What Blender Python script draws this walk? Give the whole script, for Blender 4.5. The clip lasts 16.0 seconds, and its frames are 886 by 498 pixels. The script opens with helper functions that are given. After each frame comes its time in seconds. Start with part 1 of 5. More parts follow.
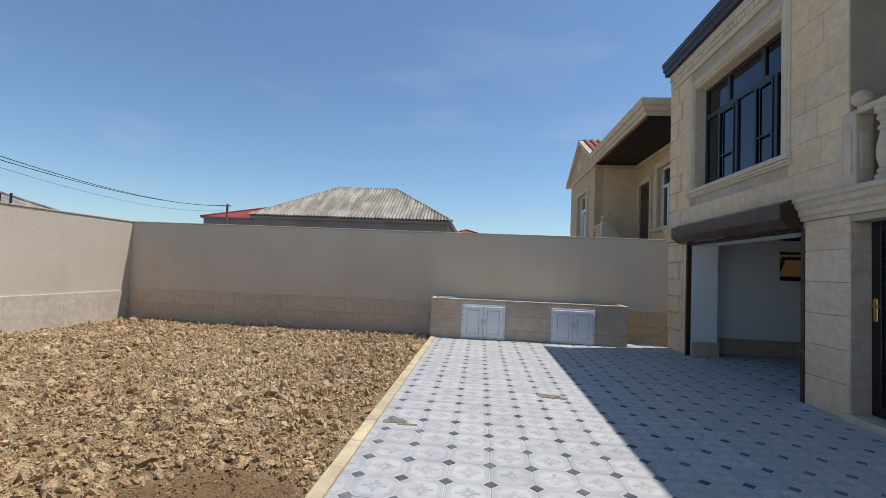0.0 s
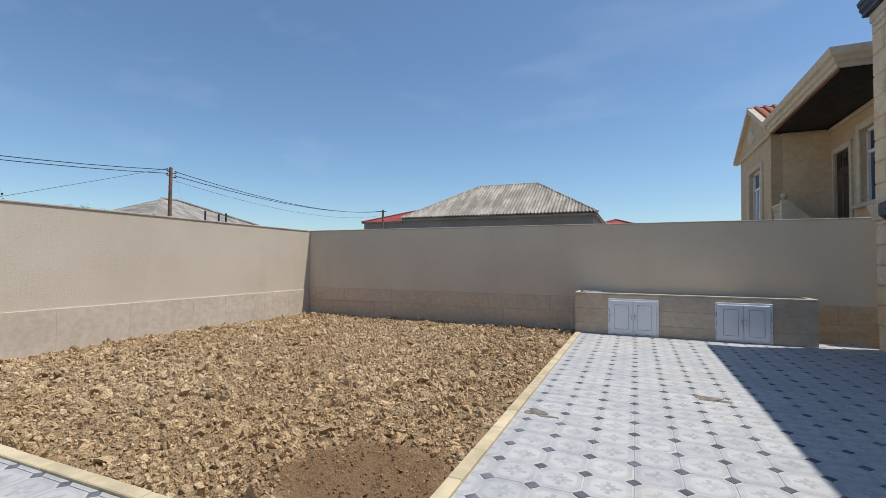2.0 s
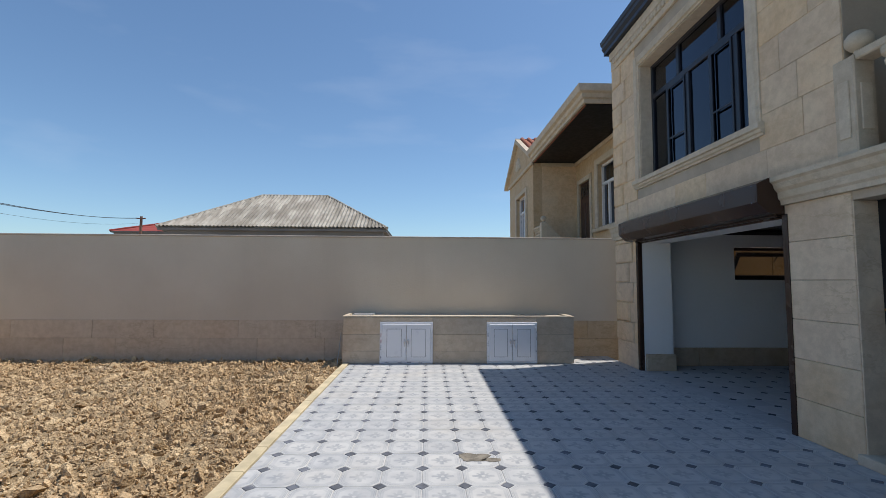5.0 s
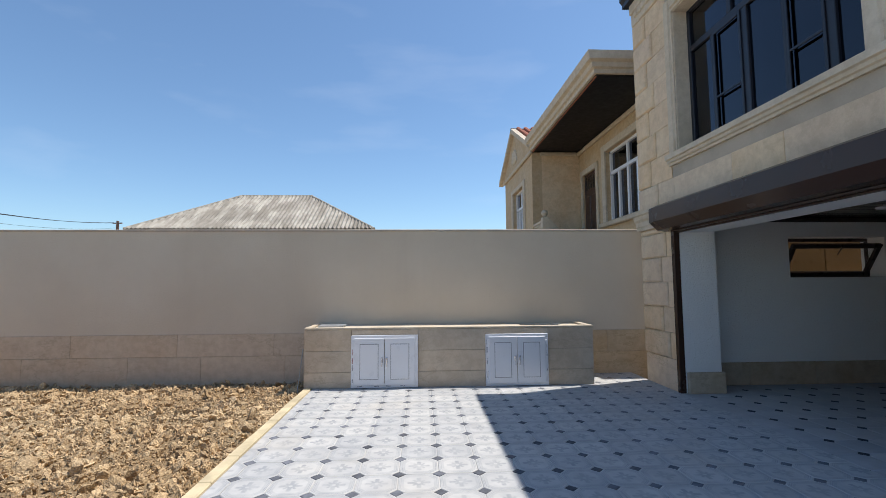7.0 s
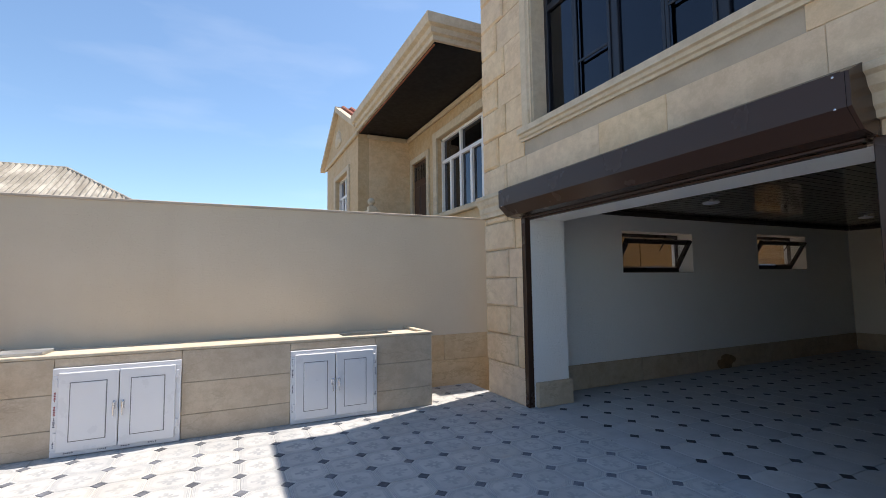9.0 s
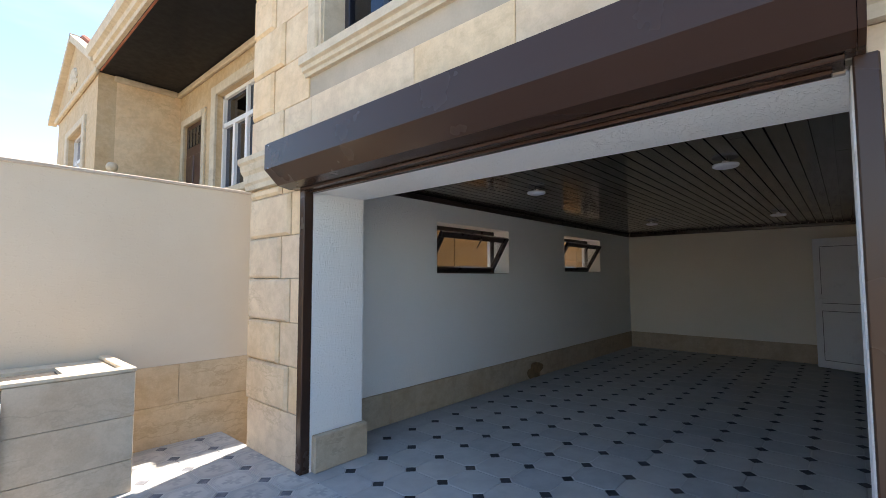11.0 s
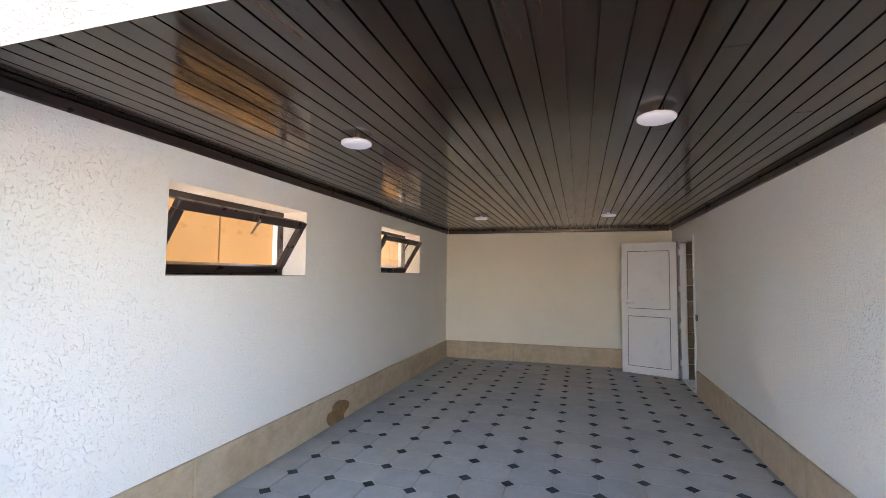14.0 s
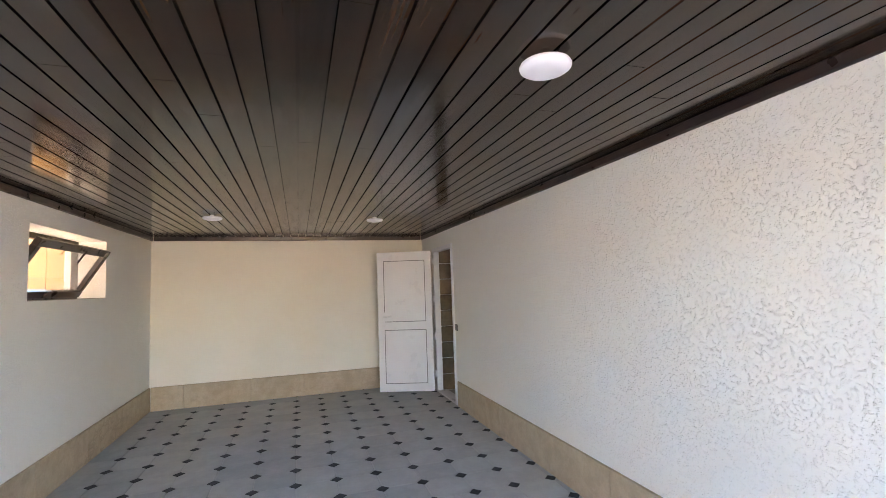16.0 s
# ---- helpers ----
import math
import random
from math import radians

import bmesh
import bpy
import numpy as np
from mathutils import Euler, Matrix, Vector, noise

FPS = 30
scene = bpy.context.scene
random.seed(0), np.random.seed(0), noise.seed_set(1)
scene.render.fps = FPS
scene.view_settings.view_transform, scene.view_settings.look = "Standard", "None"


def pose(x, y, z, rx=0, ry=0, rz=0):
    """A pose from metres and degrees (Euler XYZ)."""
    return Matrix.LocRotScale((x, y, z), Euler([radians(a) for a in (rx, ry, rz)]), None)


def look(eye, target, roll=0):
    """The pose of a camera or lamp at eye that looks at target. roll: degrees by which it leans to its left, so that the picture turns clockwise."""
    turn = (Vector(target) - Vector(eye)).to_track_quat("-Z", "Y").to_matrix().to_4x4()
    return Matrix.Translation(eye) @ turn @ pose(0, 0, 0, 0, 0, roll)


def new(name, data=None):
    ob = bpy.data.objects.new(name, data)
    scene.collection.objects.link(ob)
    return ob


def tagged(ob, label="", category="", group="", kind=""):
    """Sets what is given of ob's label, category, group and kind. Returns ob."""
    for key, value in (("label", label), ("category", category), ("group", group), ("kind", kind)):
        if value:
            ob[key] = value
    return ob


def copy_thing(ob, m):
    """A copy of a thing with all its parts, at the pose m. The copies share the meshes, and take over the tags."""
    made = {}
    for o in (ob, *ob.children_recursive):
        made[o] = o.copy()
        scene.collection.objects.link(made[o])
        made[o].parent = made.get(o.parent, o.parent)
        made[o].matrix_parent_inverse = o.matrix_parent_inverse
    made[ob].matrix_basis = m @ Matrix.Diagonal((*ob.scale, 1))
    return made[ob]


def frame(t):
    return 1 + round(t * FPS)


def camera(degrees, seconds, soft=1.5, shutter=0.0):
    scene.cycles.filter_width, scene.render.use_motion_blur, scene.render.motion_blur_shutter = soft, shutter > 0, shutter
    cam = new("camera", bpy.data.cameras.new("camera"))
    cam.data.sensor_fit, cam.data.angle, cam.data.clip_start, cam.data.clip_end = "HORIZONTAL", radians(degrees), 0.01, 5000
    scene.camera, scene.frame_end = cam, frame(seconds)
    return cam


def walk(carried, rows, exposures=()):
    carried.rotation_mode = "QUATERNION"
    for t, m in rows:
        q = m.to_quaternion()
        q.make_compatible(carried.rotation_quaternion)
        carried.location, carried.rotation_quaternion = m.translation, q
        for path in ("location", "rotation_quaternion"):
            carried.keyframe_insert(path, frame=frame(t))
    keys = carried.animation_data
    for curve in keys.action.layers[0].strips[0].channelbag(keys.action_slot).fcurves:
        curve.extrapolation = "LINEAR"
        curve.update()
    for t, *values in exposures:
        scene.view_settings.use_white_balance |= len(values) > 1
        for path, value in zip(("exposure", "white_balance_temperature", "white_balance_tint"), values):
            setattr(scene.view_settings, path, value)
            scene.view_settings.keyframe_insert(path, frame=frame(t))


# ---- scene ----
cam = camera(88.9, 16.0, 0.6)
PATH = [
    (0, (0.163, 0.239, 1.372), (-0.007, 2.23, 1.466), 2.4),
    (0.5, (0.236, 0.302, 1.395), (-0.352, 2.212, 1.473), 1.7),
    (1, (0.253, 0.28, 1.39), (-0.543, 2.113, 1.473), 1.3),
    (1.5, (0.248, 0.177, 1.389), (-0.597, 1.988, 1.468), 0.8),
    (2, (0.294, 0.111, 1.381), (-0.49, 1.95, 1.439), 0.5),
    (2.5, (0.376, 0.239, 1.39), (-0.185, 2.157, 1.455), 0.1),
    (3, (0.463, 0.483, 1.405), (0.059, 2.44, 1.495), 0.1),
    (3.5, (0.496, 0.785, 1.376), (0.305, 2.773, 1.479), 0.2),
    (4, (0.506, 1.129, 1.41), (0.54, 3.125, 1.536), 0.4),
    (4.5, (0.565, 1.45, 1.391), (0.633, 3.444, 1.527), 0.4),
    (5, (0.599, 1.814, 1.394), (0.666, 3.808, 1.536), 0.3),
    (5.2, (0.619, 1.986, 1.385), (0.678, 3.98, 1.533), 0.2),
    (7.3, (0.738, 3.584, 1.358), (0.855, 5.574, 1.519), -0.55),
    (7.5, (0.743, 3.743, 1.355), (0.885, 5.732, 1.504), -0.3),
    (8, (0.814, 4.131, 1.37), (1.022, 6.117, 1.494), -0.25),
    (8.5, (0.895, 4.511, 1.38), (1.366, 6.45, 1.506), -0.15),
    (9, (1.075, 4.896, 1.353), (1.923, 6.701, 1.498), -0.8),
    (9.2, (1.166, 5.027, 1.351), (2.066, 6.806, 1.506), -0.85),
    (11.3, (2.366, 6.169, 1.399), (3.974, 7.353, 1.526), 0.31),
    (11.5, (2.462, 6.263, 1.396), (4.145, 7.335, 1.527), 0.55),
    (12, (2.702, 6.441, 1.407), (4.521, 7.265, 1.521), 0.3),
    (12.5, (2.974, 6.559, 1.412), (4.829, 7.301, 1.522), 0.13),
    (13, (3.264, 6.691, 1.433), (5.136, 7.388, 1.538), 0.29),
    (13.5, (3.537, 6.872, 1.467), (5.424, 7.524, 1.578), 0.8),
    (14, (3.772, 7.034, 1.459), (5.683, 7.613, 1.576), 0.6),
    (14.5, (4.068, 7.177, 1.474), (5.984, 7.734, 1.599), 0.4),
    (15, (4.321, 7.339, 1.458), (6.254, 7.839, 1.584), 0.6),
    (15.5, (4.574, 7.509, 1.498), (6.568, 7.487, 1.644), -0.6),
    (16, (4.806, 7.495, 1.493), (6.704, 6.884, 1.651), -2.1),
]
walk(cam, [(t, look(eye, target, roll)) for t, eye, target, roll in PATH],
     [(0, 0.0, 6450, 12), (5, 0.05, 6450, 12), (7.3, 0.34, 6500, 12), (8.5, 0.36, 6600, 12), (9, 0.72, 6900, 14), (10.3, 1.15, 7050, 14), (11.3, 2.12, 7200, 14),
      (12.5, 3.14, 8000, 15), (13.5, 3.93, 8050, 19), (14.5, 4.42, 8100, 21), (15, 4.58, 8150, 21), (15.5, 4.85, 8150, 21), (16, 4.85, 8150, 20)])

# world, sun, light -------------------------------------------------------
SUN_DIR = Vector((2.34, 0.78, 5.73)).normalized()
sun_el = math.asin(SUN_DIR.z)
sun_az = math.atan2(SUN_DIR.x, SUN_DIR.y)
world = bpy.data.worlds.new("world")
scene.world = world
world.use_nodes = True
wn, wl = world.node_tree.nodes, world.node_tree.links
wn.clear()
sky = wn.new("ShaderNodeTexSky")
sky.sky_type, sky.sun_disc = "NISHITA", False
sky.sun_elevation, sky.sun_rotation = sun_el, sun_az
sky.air_density, sky.dust_density, sky.ozone_density = 1.0, 0.4, 1.6
bg = wn.new("ShaderNodeBackground")
bg.inputs["Strength"].default_value = 0.12
wout = wn.new("ShaderNodeOutputWorld")
# faint cirrus streaks
wc = wn.new("ShaderNodeTexCoord")
wm = wn.new("ShaderNodeMapping")
wm.inputs["Scale"].default_value = (1.2, 2.4, 5.0)
wns = wn.new("ShaderNodeTexNoise")
wns.inputs["Scale"].default_value, wns.inputs["Detail"].default_value = 2.2, 8.0
wr = wn.new("ShaderNodeValToRGB")
wr.color_ramp.elements[0].position, wr.color_ramp.elements[1].position = 0.55, 0.85
wr.color_ramp.elements[1].color = (0.13, 0.13, 0.13, 1)
wx = wn.new("ShaderNodeMix")
wx.data_type = "RGBA"
wx.inputs[7].default_value = (7.0, 7.4, 8.0, 1)
wl.new(wc.outputs["Generated"], wm.inputs["Vector"])
wl.new(wm.outputs["Vector"], wns.inputs["Vector"])
wl.new(wns.outputs["Fac"], wr.inputs["Fac"])
wl.new(wr.outputs["Color"], wx.inputs[0])
wt = wn.new("ShaderNodeMix")
wt.data_type, wt.blend_type = "RGBA", "MULTIPLY"
wt.inputs[0].default_value, wt.inputs[7].default_value = 1.0, (0.85, 1.0, 1.065, 1)
wl.new(sky.outputs["Color"], wt.inputs[6])
wl.new(wt.outputs[2], wx.inputs[6])
wl.new(wx.outputs[2], bg.inputs["Color"])
wl.new(bg.outputs["Background"], wout.inputs["Surface"])

sun = new("sun", bpy.data.lights.new("sun", "SUN"))
sun.data.energy, sun.data.angle, sun.data.color = 4.0, radians(0.53), (1.0, 0.955, 0.88)
sun.matrix_world = look(SUN_DIR * 60, (0, 0, 0))


# materials -----------------------------------------------------------------
class Tree:
    """A small builder for node materials."""

    def __init__(self, name):
        self.mat = bpy.data.materials.new(name)
        self.mat.use_nodes = True
        self.tree = self.mat.node_tree
        self.b = self.tree.nodes["Principled BSDF"]
        self.geo = self.tree.nodes.new("ShaderNodeNewGeometry")

    def node(self, kind, **inputs):
        n = self.tree.nodes.new(kind)
        for key, value in inputs.items():
            self.put(n.inputs[key.replace("_", " ")], value)
        return n

    def put(self, socket, value):
        if isinstance(value, bpy.types.NodeSocket):
            self.tree.links.new(value, socket)
        else:
            socket.default_value = value

    def noise(self, scale, detail=4.0, rough=0.55, stretch=None, vector=None):
        v = vector or self.geo.outputs["Position"]
        if stretch:
            m = self.node("ShaderNodeMapping", Vector=v, Scale=stretch)
            v = m.outputs["Vector"]
        return self.node("ShaderNodeTexNoise", Vector=v, Scale=scale, Detail=detail, Roughness=rough).outputs["Fac"]

    def voronoi(self, scale, feature="F1", vector=None):
        n = self.node("ShaderNodeTexVoronoi", Vector=vector or self.geo.outputs["Position"], Scale=scale)
        n.feature = feature
        return n.outputs["Distance"]

    def math(self, op, a, b=0.0, clamp=False):
        n = self.tree.nodes.new("ShaderNodeMath")
        n.operation, n.use_clamp = op, clamp
        self.put(n.inputs[0], a)
        self.put(n.inputs[1], b)
        return n.outputs[0]

    def ramp(self, fac, lo, hi, to0=0.0, to1=1.0):
        n = self.tree.nodes.new("ShaderNodeMapRange")
        n.interpolation_type = "SMOOTHSTEP"
        for i, value in enumerate((fac, lo, hi, to0, to1)):
            self.put(n.inputs[i], value)
        return n.outputs[0]

    def mix(self, fac, a, b, blend="MIX"):
        n = self.tree.nodes.new("ShaderNodeMix")
        n.data_type, n.blend_type = "RGBA", blend
        self.put(n.inputs[0], fac)
        self.put(n.inputs[6], (*a, 1) if isinstance(a, tuple) else a)
        self.put(n.inputs[7], (*b, 1) if isinstance(b, tuple) else b)
        return n.outputs[2]

    def rand(self):
        return self.tree.nodes.new("ShaderNodeObjectInfo").outputs["Random"]

    def island(self):
        return self.geo.outputs["Random Per Island"]

    def bump(self, height, strength, distance=0.01):
        n = self.node("ShaderNodeBump", Height=height, Strength=strength, Distance=distance)
        old = self.b.inputs["Normal"]
        if old.is_linked:
            self.tree.links.new(old.links[0].from_socket, n.inputs["Normal"])
        self.tree.links.new(n.outputs["Normal"], old)

    def set(self, color=None, rough=None, metal=None, **more):
        if color is not None:
            self.put(self.b.inputs["Base Color"], (*color, 1) if isinstance(color, tuple) else color)
        if rough is not None:
            self.put(self.b.inputs["Roughness"], rough)
        if metal is not None:
            self.put(self.b.inputs["Metallic"], metal)
        for key, value in more.items():
            self.put(self.b.inputs[key.replace("_", " ")], value)
        return self.mat


def shade(c, k):
    return tuple(min(1.0, v * k) for v in c)


def surface(name, color, rough=0.6, metal=0.0, vary=0.12, scale=2.0, grain=60.0, grain_amount=0.06, bump=0.15, depth=0.003, random_amount=0.0, tint=None, spec=None):
    """Colour with broad stains and fine grain, roughness variation and fine relief."""
    t = Tree(name)
    broad = t.ramp(t.noise(scale, 5.0), 0.3, 0.7)
    c = t.mix(broad, shade(color, 1 - vary), tint or shade(color, 1 + vary))
    fine = t.noise(grain, 3.0)
    c = t.mix(1.0, c, t.mix(fine, (1 - 2 * grain_amount,) * 3, (1 + 0.0,) * 3), "MULTIPLY")
    if random_amount:
        c = t.mix(1.0, c, t.mix(t.rand(), (1 - random_amount,) * 3, (1.0, 1.0, 1.0)), "MULTIPLY")
    r = t.ramp(t.noise(scale * 3), 0.2, 0.8, rough * 0.85, min(1, rough * 1.15))
    t.set(c, r, metal)
    if spec is not None:
        t.set(Specular_IOR_Level=spec)
    if bump:
        t.bump(fine, bump, depth)
    return t.mat


def stone_material(name, a, b, c, gloss=0.75):
    """Sawn limestone: warm and grey slabs, soft clouds, rusty veins, pores."""
    t = Tree(name)
    pick = t.rand()
    base = t.mix(t.ramp(pick, 0.15, 0.85), a, b)
    base = t.mix(1.0, base, t.mix(t.math("FRACT", t.math("MULTIPLY", pick, 7.31)), (0.91, 0.905, 0.90), (1.04, 1.035, 1.03)), "MULTIPLY")
    cloud = t.ramp(t.noise(2.1, 6.0, 0.65), 0.35, 0.66)
    base = t.mix(t.ramp(t.noise(0.9, 5.0, 0.6), 0.52, 0.7, 0.0, 0.4), base, shade(b, 0.85))
    base = t.mix(t.math("MULTIPLY", cloud, 0.55), base, c)
    band = t.noise(2.3, 5.0, 0.65, (1.0, 1.0, 3.5))
    base = t.mix(t.ramp(band, 0.56, 0.72, 0.0, 0.35), base, shade(a, 0.72))
    mott = t.noise(9.0, 6.0, 0.7)
    base = t.mix(1.0, base, t.mix(t.ramp(mott, 0.36, 0.64), (0.90, 0.885, 0.865), (1.03, 1.03, 1.03)), "MULTIPLY")
    rust = t.ramp(t.math("ABSOLUTE", t.math("SUBTRACT", t.noise(1.7, 5.0, 0.6, (1.0, 1.0, 2.2)), 0.5)), 0.0, 0.022, 0.4, 0.0)
    base = t.mix(t.math("MULTIPLY", rust, t.ramp(t.noise(0.7, 2.0), 0.45, 0.6)), base, shade(a, 0.62))
    fine = t.noise(90.0, 3.0)
    base = t.mix(1.0, base, t.mix(fine, (0.88, 0.88, 0.88), (1.04, 1.04, 1.04)), "MULTIPLY")
    t.set(base, t.ramp(cloud, 0, 1, gloss, gloss + 0.15), 0.0, Specular_IOR_Level=0.3)
    t.bump(fine, 0.25, 0.002)
    t.bump(t.noise(14.0, 4.0), 0.15, 0.004)
    return t.mat


M_STONE = stone_material("sandstone", (0.78, 0.575, 0.355), (0.71, 0.56, 0.405), (0.82, 0.68, 0.49))
M_STONE_WARM = stone_material("warm_limestone", (0.60, 0.43, 0.25), (0.60, 0.46, 0.30), (0.66, 0.54, 0.38))
M_TRIM = stone_material("carved_limestone", (0.64, 0.55, 0.42), (0.62, 0.52, 0.38), (0.70, 0.62, 0.50))
M_BASE = stone_material("baseboard_stone", (0.52, 0.40, 0.27), (0.55, 0.44, 0.31), (0.62, 0.52, 0.40), 0.5)
M_BENCH = stone_material("grey_beige_sandstone", (0.63, 0.50, 0.365), (0.61, 0.505, 0.39), (0.67, 0.575, 0.45))
M_JOINT = surface("joint_mortar", (0.47, 0.40, 0.31), 0.9)
M_PLINTH = stone_material("pale_plinth_stone", (0.68, 0.60, 0.49), (0.67, 0.60, 0.50), (0.75, 0.68, 0.58))
M_DOORDARK = surface("near_black_door_paint", (0.012, 0.012, 0.014), 0.35, vary=0.1, grain=120, grain_amount=0.02, bump=0.02)
M_COPING = surface("coping_cement", (0.50, 0.43, 0.36), 0.9, grain=40, bump=0.3)


def stucco_material():
    t = Tree("beige_stucco")
    broad = t.ramp(t.noise(0.5, 6.0, 0.6), 0.3, 0.72)
    c = t.mix(broad, (0.60, 0.52, 0.41), (0.67, 0.59, 0.475))
    streak = t.noise(1.3, 5.0, 0.6, (1.0, 1.0, 0.12))
    c = t.mix(t.ramp(streak, 0.5, 0.75, 0, 0.35), c, (0.55, 0.47, 0.37))
    t.set(c, 0.92, 0.0, Specular_IOR_Level=0.15)
    groove = t.noise(26.0, 4.0, 0.6, (1.0, 1.0, 1.7))
    t.bump(t.ramp(groove, 0.52, 0.66), 0.35, 0.004)
    t.bump(t.noise(160.0, 2.0), 0.25, 0.0015)
    return t.mat


M_STUCCO = stucco_material()


def plaster_material(name, a, b, strength):
    """White plaster with a dragged, wormy finish."""
    t = Tree(name)
    c = t.mix(t.ramp(t.noise(0.8, 5.0), 0.3, 0.7), a, b)
    warp = t.node("ShaderNodeTexNoise", Vector=t.geo.outputs["Position"], Scale=9.0, Detail=2.0)
    v = t.node("ShaderNodeVectorMath", **{})
    v.operation = "MULTIPLY_ADD"
    t.put(v.inputs[0], warp.outputs["Color"])
    v.inputs[1].default_value = (0.04, 0.04, 0.04)
    t.put(v.inputs[2], t.geo.outputs["Position"])
    worm = t.node("ShaderNodeTexNoise", Vector=v.outputs[0], Scale=72.0, Detail=3.0, Roughness=0.55).outputs["Fac"]
    patch = t.ramp(t.noise(3.5, 3.0), 0.35, 0.65, 0.65, 1.0)
    crest = t.math("MULTIPLY", t.ramp(worm, 0.5, 0.74), patch)
    t.set(c, 0.85, 0.0, Specular_IOR_Level=0.2)
    t.bump(crest, strength, 0.005)
    t.bump(t.noise(220.0, 2.0), 0.15, 0.001)
    return t.mat


M_PLASTER = plaster_material("white_wormy_plaster", (0.855, 0.84, 0.795), (0.875, 0.865, 0.83), 0.85)
M_PLASTER_B = plaster_material("cream_fine_plaster", (0.82, 0.77, 0.66), (0.86, 0.815, 0.72), 0.35)


def tile_material(name, pale, mid, dark, print_amount):
    """Cement tile with a printed octagonal border and a leafy middle; uv runs from -0.5 to 0.5 across the tile."""
    t = Tree(name)
    uv = t.node("ShaderNodeUVMap")
    uv.uv_map = "tile"
    s = t.node("ShaderNodeSeparateXYZ", Vector=uv.outputs["UV"])
    u, v = t.math("ABSOLUTE", s.outputs[0]), t.math("ABSOLUTE", s.outputs[1])
    d = t.math("MAXIMUM", t.math("MAXIMUM", u, v), t.math("MULTIPLY", t.math("ADD", u, v), 0.62))

    def band(x, at, half):
        return t.ramp(t.math("ABSOLUTE", t.math("SUBTRACT", x, at)), half * 0.6, half * 1.4, 1.0, 0.0)

    rings = t.math("ADD", band(d, 0.458, 0.010), t.math("ADD", band(d, 0.425, 0.013), t.math("MULTIPLY", band(d, 0.38, 0.026), 0.55)), True)
    r = t.math("SQRT", t.math("ADD", t.math("MULTIPLY", u, u), t.math("MULTIPLY", v, v)))
    cross = t.ramp(t.math("MINIMUM", u, v), 0.03, 0.075, 1.0, 0.0)
    diag = t.ramp(t.math("ABSOLUTE", t.math("SUBTRACT", u, v)), 0.02, 0.07, 1.0, 0.0)
    petal = t.math("ADD", t.math("MULTIPLY", cross, t.ramp(r, 0.25, 0.30, 1.0, 0.0)), t.math("MULTIPLY", diag, t.ramp(r, 0.17, 0.23, 1.0, 0.0)), True)
    petal = t.math("MULTIPLY", petal, t.ramp(r, 0.035, 0.06, 0.0, 1.0))
    worn = t.ramp(t.noise(9.0, 5.0, 0.65), 0.35, 0.65, 0.35, 1.0)
    print_ = t.math("MULTIPLY", t.math("MAXIMUM", rings, petal), t.math("MULTIPLY", worn, print_amount))
    cloud = t.ramp(t.noise(5.0, 6.0, 0.65), 0.3, 0.7)
    base = t.mix(cloud, mid, pale)
    base = t.mix(t.math("MULTIPLY", t.ramp(t.rand(), 0.0, 1.0), 0.18), base, (0.60, 0.55, 0.48))
    base = t.mix(1.0, base, t.mix(t.rand(), (0.86, 0.86, 0.87), (1.0, 1.0, 1.0)), "MULTIPLY")
    base = t.mix(1.0, base, t.mix(t.island(), (0.90, 0.90, 0.90), (1.0, 1.0, 1.0)), "MULTIPLY")
    base = t.mix(print_, base, dark)
    dust = t.ramp(t.noise(0.9, 6.0, 0.6), 0.5, 0.75, 0.0, 0.35)
    base = t.mix(dust, base, (0.55, 0.49, 0.40))
    t.set(base, t.ramp(cloud, 0, 1, 0.55, 0.7), 0.0, Specular_IOR_Level=0.35)
    t.bump(t.math("SUBTRACT", 1.0, print_), 0.12, 0.0015)
    t.bump(t.noise(150.0, 2.0), 0.12, 0.001)
    return t.mat


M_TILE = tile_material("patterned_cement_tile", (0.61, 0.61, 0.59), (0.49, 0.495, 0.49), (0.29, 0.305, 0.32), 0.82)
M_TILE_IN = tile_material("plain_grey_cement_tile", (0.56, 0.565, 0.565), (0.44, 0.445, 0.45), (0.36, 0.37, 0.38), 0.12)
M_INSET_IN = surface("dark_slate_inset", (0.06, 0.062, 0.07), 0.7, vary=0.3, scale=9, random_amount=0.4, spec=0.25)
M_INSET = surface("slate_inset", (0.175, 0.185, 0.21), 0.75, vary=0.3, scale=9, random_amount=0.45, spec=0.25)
M_GROUT = surface("pale_grout", (0.52, 0.51, 0.49), 0.9, grain=120)
M_KERB = surface("yellow_kerb_concrete", (0.645, 0.54, 0.345), 0.9, vary=0.16, scale=5, grain=70, bump=0.3, random_amount=0.12)


